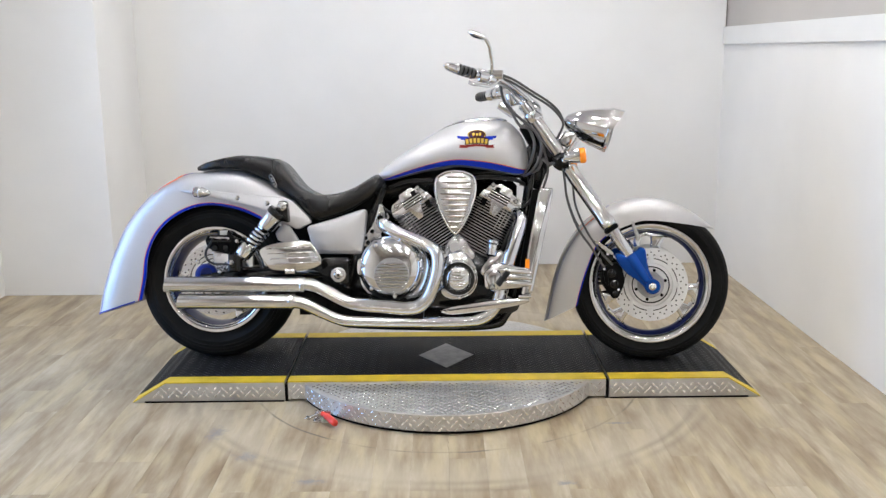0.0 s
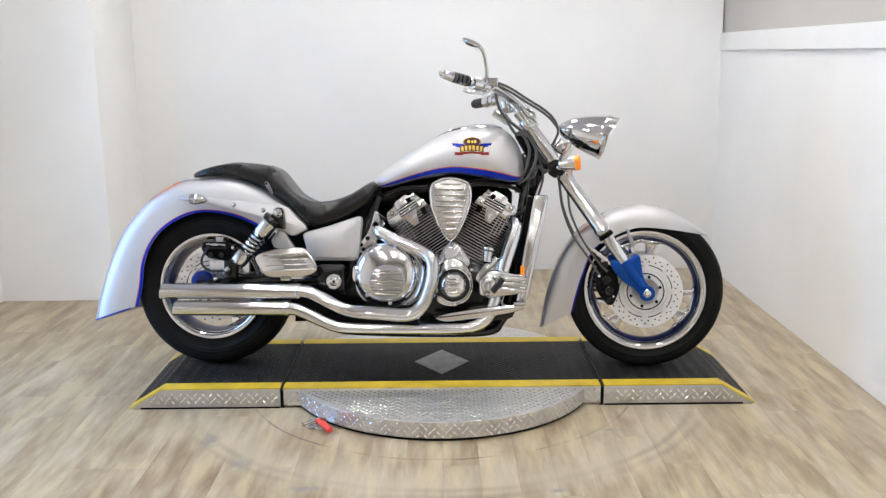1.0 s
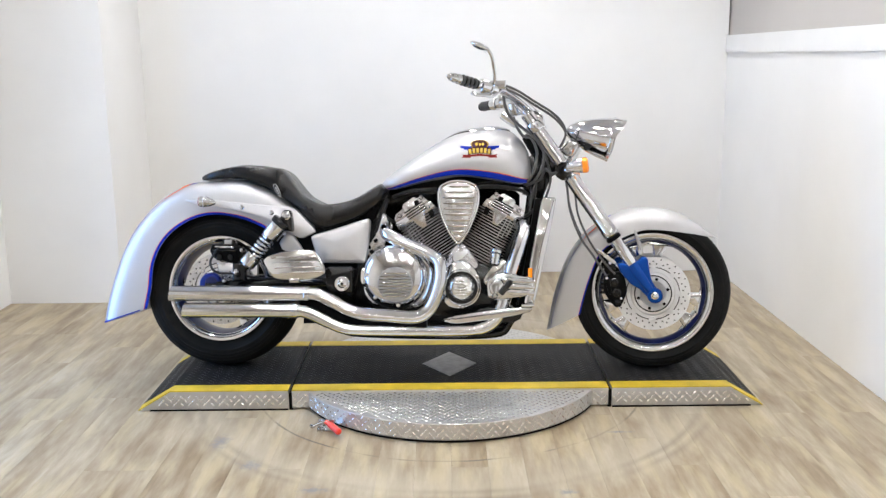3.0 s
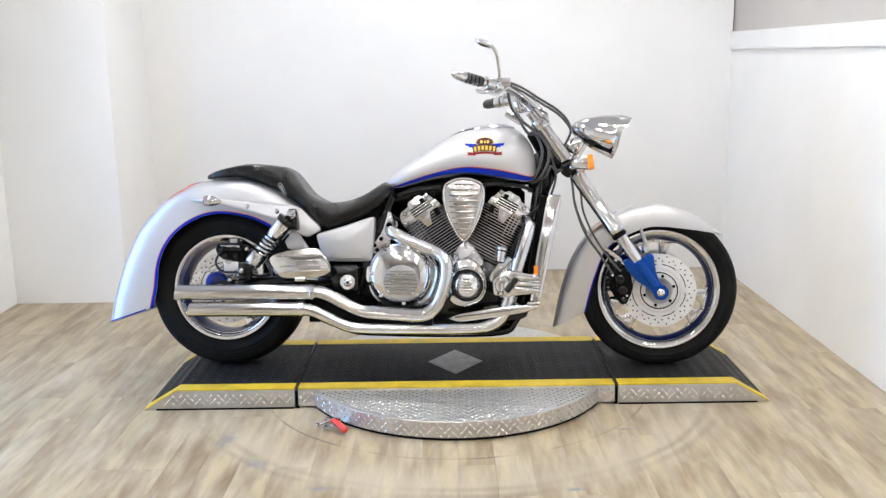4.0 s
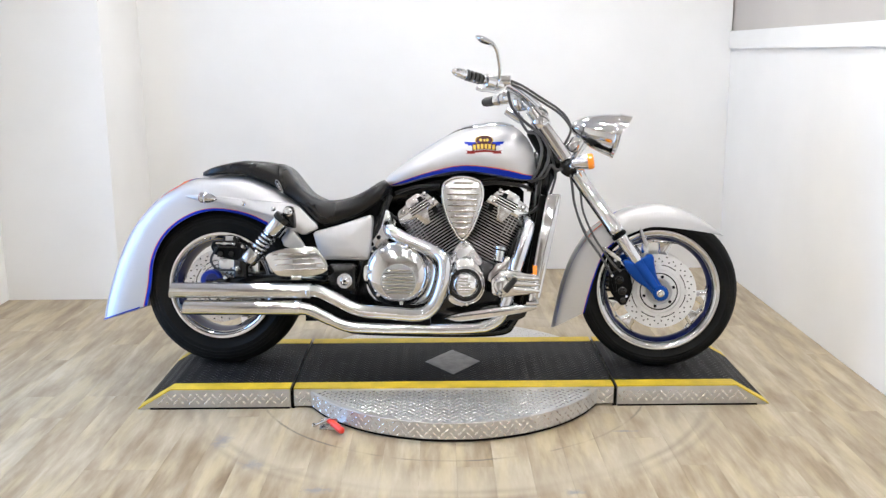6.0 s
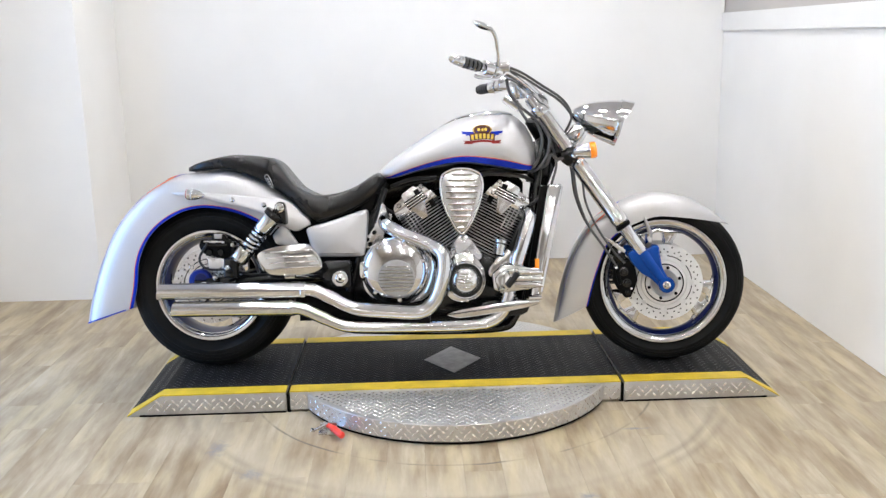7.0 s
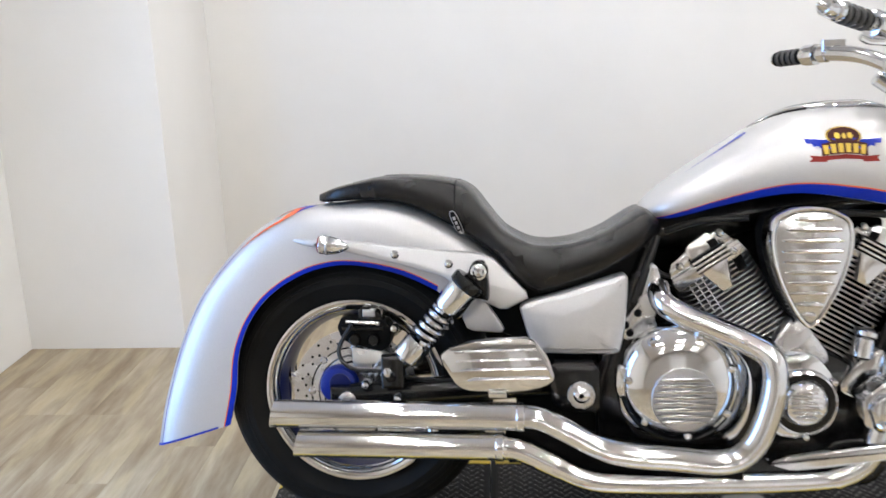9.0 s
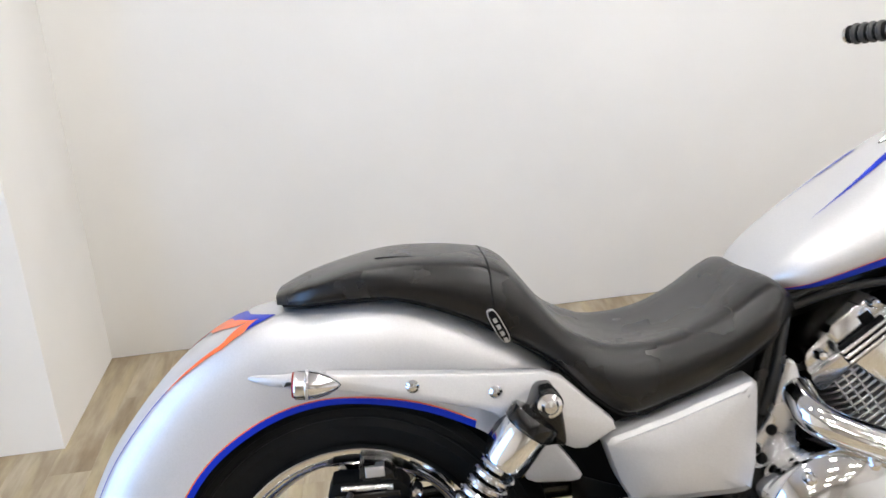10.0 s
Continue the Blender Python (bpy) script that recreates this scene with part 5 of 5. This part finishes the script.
for k in range(3):
    a = 2 * math.pi * k / 3 + 0.6
    part("bolt", turned([(0.0, 0.01), (0.006, 0.009), (0.009, 0.002), (0.009, -0.01)], (sc[0] + 0.078 * math.cos(a), -0.192, sc[2] + 0.078 * math.sin(a)), RIGHT, 12), CHROME, tcov)
part("valley_cover", plate(soften([(0.03, 0.43), (0.07, 0.50), (0.10, 0.525), (0.13, 0.50), (0.18, 0.43), (0.15, 0.40), (0.06, 0.40)], 1, 0.2), -0.150, -0.05, 0.012), SATIN, bike, "polished valley cover between the cylinders")
part("mount_bracket", join(plate(soften([(-0.215, 0.645), (-0.198, 0.630), (-0.19, 0.575), (-0.21, 0.515), (-0.19, 0.490), (-0.285, 0.462), (-0.276, 0.51), (-0.24, 0.56), (-0.225, 0.61)], 1, 0.2), -0.150, -0.128, 0.005)), SATIN, bike, "grey cast mounting bracket")
# Black studs stand in for the dark holes of the bracket.
part("bracket_holes", join(*[turned([(0.0, 0.008), (0.006, 0.007), (0.009, 0.002), (0.009, -0.008)], (x, -0.151, z), RIGHT, 12) for x, z in ((-0.262, 0.485), (-0.272, 0.503), (-0.245, 0.53))]), MATTE, bike)
part("thermostat", join(rod((0.238, -0.15, 0.43), (0.248, -0.15, 0.482), 0.024), rod((0.248, -0.15, 0.480), (0.251, -0.15, 0.496), 0.028), plate(soften([(0.18, 0.36), (0.24, 0.44), (0.29, 0.46), (0.30, 0.38), (0.25, 0.33)], 2), -0.16, -0.06, 0.01)), CHROME, bike, "chrome water pump housing")
for pts, r in (([(0.28, -0.13, 0.44), (0.30, -0.14, 0.50), (0.33, -0.13, 0.56)], 0.010),
               ([(0.14, -0.12, 0.74), (0.22, -0.13, 0.75), (0.33, -0.10, 0.74), (0.38, -0.06, 0.72)], 0.008), ([(-0.18, -0.10, 0.71), (-0.10, -0.12, 0.735), (0.0, -0.12, 0.74)], 0.007), ([(-0.20, -0.11, 0.70), (-0.225, -0.13, 0.62), (-0.25, -0.13, 0.55)], 0.009)):
    part("engine_hose", sweep(spline(pts, 6), r, 12), HOSE, bike, "black engine hose")
part("radiator", plate([(0.405, 0.70), (0.445, 0.70), (0.372, 0.26), (0.335, 0.26)], -0.135, 0.135, 0.006), MATTE, bike, "black radiator")
for s in (1, -1):
    side = (lambda g: g) if s == 1 else mirror
    rc = part("radiator_cover", side(plate(soften([(0.428, 0.706), (0.486, 0.702), (0.474, 0.62), (0.398, 0.262), (0.354, 0.258), (0.378, 0.42)], 1, 0.1), -0.186, -0.142, 0.009)), CHROME, bike, "tall chrome radiator side cover")
    part("amber_reflector", side(block(0.374, 0.391, -0.194, -0.185, 0.382, 0.420, 0.002)), LENS, rc, "amber reflector")

# forward control and rear brake pedal
fc = part("forward_control", plate(soften([(0.207, 0.367), (0.248, 0.404), (0.278, 0.405), (0.384, 0.387), (0.394, 0.359), (0.392, 0.322), (0.366, 0.311), (0.248, 0.296), (0.211, 0.307)], 1, 0.12), -0.262, -0.19, 0.010), CHROME, bike, "chrome forward foot control")
for z0, z1, x0 in ((0.366, 0.384, 0.262), (0.343, 0.361, 0.270), (0.318, 0.338, 0.285)):
    part("peg_rail", plate(soften([(x0, z1 + 0.006), (0.396, z1 - 0.004), (0.396, z0 - 0.002), (x0 + 0.01, z0)], 1, 0.15), -0.284, -0.255, 0.005), BRIGHT, fc, "chrome rail of the peg")
part("knuckle", plate(soften([(0.214, 0.352), (0.236, 0.378), (0.262, 0.384), (0.282, 0.350), (0.262, 0.305), (0.232, 0.298)], 1, 0.18), -0.287, -0.255, 0.008), CHROME, fc)
part("rubber_stop", rod((0.262, -0.293, 0.322), (0.302, -0.293, 0.374), 0.0115, 16, 0.003), HOSE, fc, "black rubber stop")
part("knuckle_bolt", turned([(0.0, 0.010), (0.007, 0.009), (0.012, 0.002), (0.012, -0.01)], (0.240, -0.289, 0.316), RIGHT, 16), CHROME, fc)
part("top_bolt", turned([(0.0, 0.010), (0.006, 0.009), (0.009, 0.002), (0.009, -0.012)], (0.296, -0.290, 0.384), RIGHT, 12), CHROME, fc)
part("brake_pedal", plate(soften([(0.018, 0.213), (0.077, 0.230), (0.244, 0.258), (0.388, 0.268), (0.388, 0.250), (0.330, 0.232), (0.160, 0.206), (0.077, 0.196)], 1, 0.15), -0.226, -0.200, 0.007), CHROME, fc, "long chrome brake pedal arm")
part("pedal_pad", block(0.345, 0.394, -0.250, -0.190, 0.268, 0.280, 0.004), CHROME, fc)
part("control_bracket", plate(soften([(0.15, 0.225), (0.18, 0.262), (0.33, 0.265), (0.36, 0.25), (0.34, 0.205), (0.25, 0.195)], 1, 0.2), -0.19, -0.13, 0.008), BLACK, bike)
part("bracket_nut", turned([(0.0, 0.012), (0.008, 0.010), (0.012, 0.002), (0.012, -0.01)], (0.303, -0.20, 0.235), RIGHT, 12), CHROME, bike)
part("side_stand", join(sweep([(-0.64, 0.135, 0.31), (-0.75, 0.20, 0.17), (-0.865, 0.262, 0.055)], 0.013, 12), turned([(0.0, 0.006), (0.028, 0.004), (0.03, 0.0), (0.0, -0.002)], (-0.872, 0.268, 0.050), (0, 0.15, 1), 20)), BLACK, bike, "black side stand")

# ---- steered front end ----
FT = Vector((0.385, 0, 1.045))
FA = Vector((0.893, 0, 0.318))
fd = (FA - FT).normalized()


def leg(t, y):
    return FT + fd * t + Vector((0, y, 0))


for s in (-1, 1):
    y = 0.122 * s
    fk = front("fork_leg", turned([(0.022, 0.0), (0.0275, 0.006), (0.0275, 0.245)], leg(-0.01, y), fd, 28), CHROME, "chrome front fork leg", 40)
    part("fork_cover", turned([(0.024, 0), (0.0305, 0.006), (0.0305, 0.255), (0.034, 0.26), (0.034, 0.285), (0.028, 0.292)], leg(0.305, y), fd, 32), CHROME, fk, "chrome fork cover")
    part("dust_seal", turned([(0.026, 0), (0.031, 0.003), (0.031, 0.016), (0.026, 0.018)], leg(0.598, y), fd, 28), MATTE, fk)
    part("slider", turned([(0.0245, 0), (0.0255, 0.004), (0.0255, 0.128), (0.024, 0.134)], leg(0.612, y), fd, 28), CHROME, fk, "chrome fork slider")
    part("clamp_collar", turned([(0.028, 0), (0.035, 0.003), (0.0365, 0.007), (0.0365, 0.036), (0.034, 0.041), (0.028, 0.043)], leg(0.036, y), fd, 32), CHROME, fk, "chrome fork clamp collar")
    part("clamp_bolt", rod(leg(0.050, y + 0.034 * s) + Vector((0.012, 0, 0)), leg(0.050, y + 0.044 * s) + Vector((0.012, 0, 0)), 0.007, 12), SATIN, fk)
    part("top_cap", turned([(0.0, 0.014), (0.015, 0.012), (0.019, 0.0), (0.019, -0.01)], leg(-0.008, y), -fd, 20), CHROME, fk)
    br = [(0.747, 0.442), (0.764, 0.450), (0.795, 0.438), (0.815, 0.452), (0.832, 0.458), (0.845, 0.474), (0.868, 0.469), (0.873, 0.431), (0.882, 0.382), (0.903, 0.346), (0.925, 0.324), (0.929, 0.303), (0.911, 0.287), (0.881, 0.287),
          (0.866, 0.312), (0.836, 0.342), (0.805, 0.359), (0.782, 0.382), (0.757, 0.416)]
    part("axle_bracket", plate(soften(br, 1, 0.2), y + 0.021 * s, y - 0.022 * s, 0.006, 0.003), BLUEMET, fk, "blue axle bracket and caliper mount")
    part("bracket_rib", sweep([(0.808, y + 0.004 * s, 0.440), (0.832, y + 0.010 * s, 0.405), (0.878, y + 0.020 * s, 0.338)], [0.027, 0.024, 0.016], 16), BLUEMET, fk)
    part("bracket_boss", turned([(0.031, -0.01), (0.031, 0.002), (0.027, 0.007), (0.0, 0.008)], (0.897, y + 0.026 * s, 0.317), (0, s, 0), 28), BLUEMET, fk)
    part("axle_nut", turned([(0.0, 0.012), (0.007, 0.012), (0.009, 0.008), (0.015, 0.006), (0.016, -0.004)], (0.895, y + 0.040 * s, 0.319), (0, s, 0), 20), CHROME, fk)
    part("reflector_arm", join(plate(soften([(0.662, 0.497), (0.672, 0.505), (0.745, 0.452), (0.735, 0.438)], 1), y + 0.01 * s, y - 0.002 * s, 0.003)), SATIN, fk)
    part("fender_bracket", plate(soften([(0.812, 0.578), (0.822, 0.578), (0.834, 0.545), (0.848, 0.515), (0.842, 0.492), (0.828, 0.52)], 1), y - 0.004 * s, y - 0.016 * s, 0.003), FIN, fk)
    cal = front("front_caliper", plate(soften([(0.696, 0.385), (0.726, 0.402), (0.758, 0.408), (0.780, 0.386), (0.790, 0.332), (0.780, 0.300), (0.764, 0.264), (0.742, 0.262), (0.711, 0.300), (0.692, 0.331)], 1, 0.12), 0.118 * s, 0.066 * s, 0.006), MATTE, "black front brake caliper")
    for x, z, r in ((0.736, 0.366, 0.018), (0.748, 0.322, 0.018), (0.752, 0.284, 0.012)):
        part("piston_boss", turned([(0.0, 0.012), (r * 0.55, 0.011), (r * 0.65, 0.006), (r, 0.004), (r, -0.004)], (x, 0.118 * s, z), (0, s, 0), 18), BLACK, cal)
    part("caliper_bridge", plate(soften([(0.700, 0.378), (0.716, 0.386), (0.728, 0.322), (0.716, 0.312)], 1), 0.127 * s, 0.116 * s, 0.003), MATTE, cal)
    for k in range(4):
        part("caliper_fin", block(0.682, 0.704, 0.114 * s, 0.068 * s, 0.318 + 0.017 * k, 0.325 + 0.017 * k, 0.002), BLACK, cal)
    part("caliper_arm", plate(soften([(0.70, 0.40), (0.69, 0.44), (0.705, 0.475), (0.735, 0.47), (0.745, 0.43), (0.735, 0.40)], 2), 0.112 * s, 0.095 * s, 0.004), BLACK, cal)
    part("banjo_bolt", rod((0.706, 0.118 * s, 0.385), (0.706, 0.138 * s, 0.385), 0.007, 10), CHROME, cal)
    part("caliper_bolt", rod((0.72, 0.11 * s, 0.445), (0.72, 0.12 * s, 0.445), 0.008, 8), CHROME, cal)
    part("caliper_pin", rod((0.765, 0.115 * s, 0.30), (0.765, 0.124 * s, 0.30), 0.006, 8), CHROME, cal)
    front("brake_hose", sweep(spline([(0.530, 0.10 * s, 0.83), (0.545, 0.125 * s, 0.75), (0.558, 0.14 * s, 0.66), (0.597, 0.145 * s, 0.555), (0.655, 0.142 * s, 0.47), (0.706, 0.138 * s, 0.39)], 7), 0.0048, 10), SHEATH, "black front brake hose")
    if s == -1:
        front("speed_cable", sweep(spline([(0.545, -0.08, 0.82), (0.576, -0.115, 0.73), (0.590, -0.13, 0.64), (0.634, -0.135, 0.54), (0.695, -0.13, 0.45), (0.74, -0.12, 0.40)], 7), 0.0045, 10), SHEATH)
    # front signal
    sg = front("front_turn_signal", turned([(0.0, -0.002), (0.014, 0.004), (0.021, 0.018), (0.026, 0.038), (0.029, 0.058), (0.030, 0.066)], (0.540 - 0.015 * (s + 1), 0.205 * s, 0.832 - 0.010 * (s + 1)), (1, 0, 0.13), 28), CHROME, "chrome bullet turn signal")
    part("amber_lens", turned([(0.030, 0.064), (0.031, 0.068), (0.031, 0.082), (0.026, 0.088), (0.0, 0.091)], (0.540 - 0.015 * (s + 1), 0.205 * s, 0.832 - 0.010 * (s + 1)), (1, 0, 0.13), 28), LENS, sg, "amber lens")
    part("stalk", rod((0.545, 0.20 * s, 0.822), (0.53, 0.10 * s, 0.828), 0.010), CHROME, sg)

front("lower_triple_clamp", join(plate(soften([(0.495, 0.845), (0.545, 0.86), (0.57, 0.805), (0.53, 0.775), (0.495, 0.80)], 2), -0.118, 0.118, 0.008)), BLACK, "black lower fork clamp")
front("upper_triple_clamp", join(plate(soften([(0.365, 1.055), (0.42, 1.075), (0.455, 1.03), (0.44, 0.985), (0.375, 1.0)], 2), -0.118, 0.118, 0.008)), CHROME, "chrome upper fork clamp")
part("steering_head", join(rod((0.49, 0, 0.80), (0.385, 0, 0.98), 0.038), plate([(0.36, 0.86), (0.42, 0.90), (0.48, 0.80), (0.44, 0.70), (0.36, 0.72)], -0.05, 0.05, 0.008)), BLACK, bike, "black steering head")

# headlamp
ha = Vector((0.972, 0, -0.225)).normalized()
hp = [(0.0, 0.0), (0.012, 0.003), (0.025, 0.013), (0.041, 0.036), (0.056, 0.066), (0.069, 0.100), (0.080, 0.137), (0.087, 0.170), (0.090, 0.184), (0.092, 0.186), (0.092, 0.196), (0.088, 0.198)]
HO = Vector((0.538, 0, 0.988))
hl = front("headlamp", turned(hp, HO, ha, 56), CHROME, "bullet-shaped chrome headlamp", 40)
part("lens", turned([(0.087, 0.1975), (0.06, 0.206), (0.0, 0.210)], HO, ha, 40), GLASS, hl, "clear headlamp lens")
hu = Vector((0, 1, 0)).cross(ha) * -1


def visor_at(a, k, r):
    """Round the upper rim; k from the rim (0) to the peak's edge (1)."""
    reach = 0.042 * math.cos(a) ** 0.8 if abs(a) < 1.55 else 0.0
    return HO + ha * (0.186 + (0.010 + reach) * k) + hu * (r * math.cos(a)) + Vector((0, r * math.sin(a), 0))


aa = np.linspace(-1.5, 1.5, 33)
outer, inner = surface(lambda a, k: visor_at(a, k, 0.0935), aa, np.linspace(0, 1, 5)), surface(lambda a, k: visor_at(a, k, 0.0905), aa, np.linspace(0, 1, 5))
lip = surface(lambda a, k: visor_at(a, 1.0, 0.0905 + 0.003 * k), aa, (0, 1))
part("visor", join(outer, inner, lip), CHROME, hl, "chrome headlamp visor", 30)
part("mount", join(rod((0.60, 0, 0.925), (0.55, 0, 0.85), 0.016), plate(soften([(0.505, 0.90), (0.545, 0.95), (0.60, 0.93), (0.56, 0.87)], 2), -0.03, 0.03, 0.006)), CHROME, hl)

# handlebar and controls
HB = spline([(0.125, 0.455, 1.115), (0.20, 0.36, 1.120), (0.265, 0.28, 1.122), (0.325, 0.20, 1.108), (0.385, 0.12, 1.07), (0.425, 0.06, 1.03), (0.43, 0.0, 1.025), (0.425, -0.06, 1.03), (0.385, -0.12, 1.075), (0.325, -0.20, 1.122),
             (0.27, -0.27, 1.146), (0.20, -0.33, 1.152), (0.105, -0.40, 1.178)], 6)
hb = front("handlebar", sweep(HB[2:], [0.0165] * 8 + [0.0185] + [0.0205] * (len(HB) - 22) + [0.0185] + [0.0165] * 10, 18), CHROME, "wide chrome pullback handlebar", 60)
for y in (-0.055, 0.055):
    part("riser", rod((0.405, y, 1.0), (0.428, y, 1.055), 0.024), CHROME, hb)
for s, P in ((-1, [Vector(p) for p in HB[-1:-9:-1]]), (1, [Vector(p) for p in HB[0:8]])):
    a, b = P[0], P[-1]
    d = (b - a).normalized()
    L = (b - a).length
    g = part("grip", turned([(0.016, 0.0), (0.0185, 0.003), (0.0185, 0.076), (0.0165, 0.080)], a + d * 0.044, d, 24), RUBBER, hb, "black ribbed rubber grip")
    for k in range(4):
        part("grip_ring", turned([(0.0185, 0.0), (0.0220, 0.003), (0.0220, 0.008), (0.0185, 0.011)], a + d * (0.049 + 0.018 * k), d, 24), GRIPRING, hb)
    part("bar_end", turned([(0.019, 0.0), (0.0205, -0.004), (0.0205, -0.012), (0.017, -0.016), (0.019, -0.022), (0.018, -0.034), (0.011, -0.050), (0.004, -0.060), (0.0, -0.062)] if s < 0 else [(0.0185, 0.0), (0.019, -0.006), (0.012, -0.012), (0.0, -0.013)], a + d * 0.045, d, 24), CHROME if s < 0 else RUBBER, hb)
    c = a + d * 0.15
    part("switch_housing", turned([(0.018, -0.018), (0.027, -0.014), (0.028, 0.0), (0.027, 0.022), (0.018, 0.026)], c, d, 24), CHROME, hb, "chrome switch housing")
    mcyl = c + d * 0.055 + Vector((0.012, 0, 0.012))
    part("lever_perch", join(turned([(0.02, -0.012), (0.024, -0.008), (0.024, 0.014), (0.02, 0.018)], c + d * 0.045, d, 20), block(mcyl.x - 0.028, mcyl.x + 0.03, mcyl.y - 0.02, mcyl.y + 0.02, mcyl.z - 0.012, mcyl.z + 0.022, 0.006)), CHROME, hb, "chrome lever perch and reservoir")
    lv = [mcyl + Vector((0.012, 0, -0.014)), c + d * 0.02 + Vector((0.020, s * 0.012, -0.034)), c - d * 0.02 + Vector((0.020, s * 0.02, -0.040)), c - d * 0.050 + Vector((0.014, s * 0.016, -0.044)), c - d * 0.066 + Vector((0.010, s * 0.014, -0.040))]
    if s < 0:
        part("lever", sweep(spline(lv, 6), 0.0058, 10, 1.3), CHROME, hb, "chrome hand lever")
    else:
        part("lever", sweep(spline([lv[0], c + d * 0.02 + Vector((0.030, 0.012, -0.012)), c - d * 0.03 + Vector((0.040, 0.02, -0.010)), c - d * 0.07 + Vector((0.040, 0.014, -0.012))], 6), 0.0058, 10, 1.3), CHROME, hb, "chrome hand lever")
mr = front("mirror", sweep(spline([(0.264, -0.300, 1.160), (0.267, -0.318, 1.190), (0.264, -0.345, 1.225), (0.261, -0.365, 1.250), (0.252, -0.380, 1.270), (0.236, -0.388, 1.284)], 6), [0.0075, 0.0055] * 15 + [0.006], 10), CHROME, "chrome handlebar mirror on a twisted stem", 60)
drop = [(0.020 * math.sin(math.pi * k / 14) ** 0.9 * (1 - 0.30 * k / 14), -0.040 * math.cos(math.pi * k / 14)) for k in range(15)]
MH = pose(0.219, -0.398, 1.290, 0, 24, -12)
part("mirror_head", moved(turned([(max(r, 0.0), h) for r, h in drop], (0, 0, 0), (1, 0, 0), 28), MH @ Matrix.Diagonal((1, 2.2, 0.75, 1))), CHROME, mr, "teardrop chrome mirror shell")
part("mirror_glass", moved(turned([(0.0, 0.0), (0.016, 0.0), (0.016, 0.0016), (0.0, 0.0016)], (0, 0, -0.0145), (0, 0, 1), 28), MH @ Matrix.Diagonal((1.7, 2.2, 1, 1))), MIRRORM, mr)
for k, off in enumerate((0.0, 0.014)):
    front("control_cable", sweep(spline([(0.262, -0.28 + off, 1.166 - off), (0.34, -0.24, 1.140 - off), (0.42, -0.19, 1.092 - off), (0.485, -0.14, 1.052 - off), (0.525, -0.10, 1.012 - off), (0.538, -0.085, 0.965), (0.515, -0.06, 0.915), (0.48, -0.03, 0.86)], 7), 0.0050, 10), SHEATH, "black control cable")
LOOPS = ([(0.273, -0.20, 1.12), (0.284, -0.17, 1.066), (0.311, -0.16, 1.02), (0.365, -0.16, 0.973), (0.411, -0.16, 0.934), (0.437, -0.155, 0.887), (0.433, -0.15, 0.826), (0.402, -0.13, 0.772), (0.37, -0.10, 0.755)],
         [(0.318, -0.12, 1.03), (0.330, -0.145, 0.990), (0.357, -0.15, 0.951), (0.388, -0.15, 0.943), (0.411, -0.15, 0.888), (0.403, -0.145, 0.827), (0.384, -0.13, 0.780), (0.36, -0.10, 0.76)],
         [(0.40, -0.10, 0.77), (0.427, -0.13, 0.780), (0.446, -0.14, 0.819), (0.469, -0.14, 0.802), (0.504, -0.12, 0.807)],
         [(0.395, -0.10, 0.965), (0.43, -0.11, 0.91), (0.455, -0.11, 0.85), (0.47, -0.10, 0.78), (0.45, -0.08, 0.70)])
for k, pts in enumerate(LOOPS):
    part("cable_loom", sweep(spline(pts, 7), (0.0060, 0.0060, 0.0060, 0.0050)[k], 12), SHEATH, bike, "grey-black cable beside the tank")
part("ignition_lock", rod((0.268, -0.10, 1.046), (0.332, -0.10, 1.002), 0.017, 20, 0.004), CHROME, bike, "chrome ignition cylinder beside the risers")
front("ignition_pod", turned([(0.024, 0), (0.028, 0.006), (0.028, 0.05), (0.02, 0.058)], (0.335, -0.06, 1.045), (-0.2, 0, 1), 24), CHROME, "chrome instrument pod")


# ---- floor planks ----
floor = tagged(link_mesh("floor", block(XL - T - 0.3, XR + T, YN - T, YB + T, -0.05, -0.004, 0.001), MATTE), "wood-look plank floor with a scuffed ring", "floor", kind="structure")
PW, PL = 0.125, 0.92
rng = random.Random(7)
cache = {}


def plank_mesh(w, l):
    key = (round(w, 3), round(l, 3))
    if key not in cache:
        V, F = slab([(0, 0), (w, 0), (w, l), (0, l)], -0.004, 0.0, 0.0003)
        me = bpy.data.meshes.new("plank")
        me.from_pydata(V, [], F)
        me.materials.append(FLOOR)
        cache[key] = me
    return cache[key]


rest = []
x, col = XL - T, 0
while x < XR:
    y = YN - rng.choice((0.0, 0.23, 0.46, 0.69))
    w = PW if x + PW < XR else XR - x
    while y < YB:
        y0, y1 = max(y, YN), min(y + PL, YB)
        if y1 - y0 > 0.02 and w > 0.01:
            if y1 > -2.3:
                ob = new("plank", plank_mesh(w - 0.0003, y1 - y0 - 0.0003))
                ob.parent = floor
                ob.location = (x, y0, 0)
            else:
                rest.append(slab([(x, y0), (x + w - 0.0003, y0), (x + w - 0.0003, y1 - 0.0003), (x, y1 - 0.0003)], -0.004, 0.0, 0.0003))
        y += PL
    x += PW
link_mesh("plank_field", join(*rest), FLOOR, floor)["kind"] = "stuff"
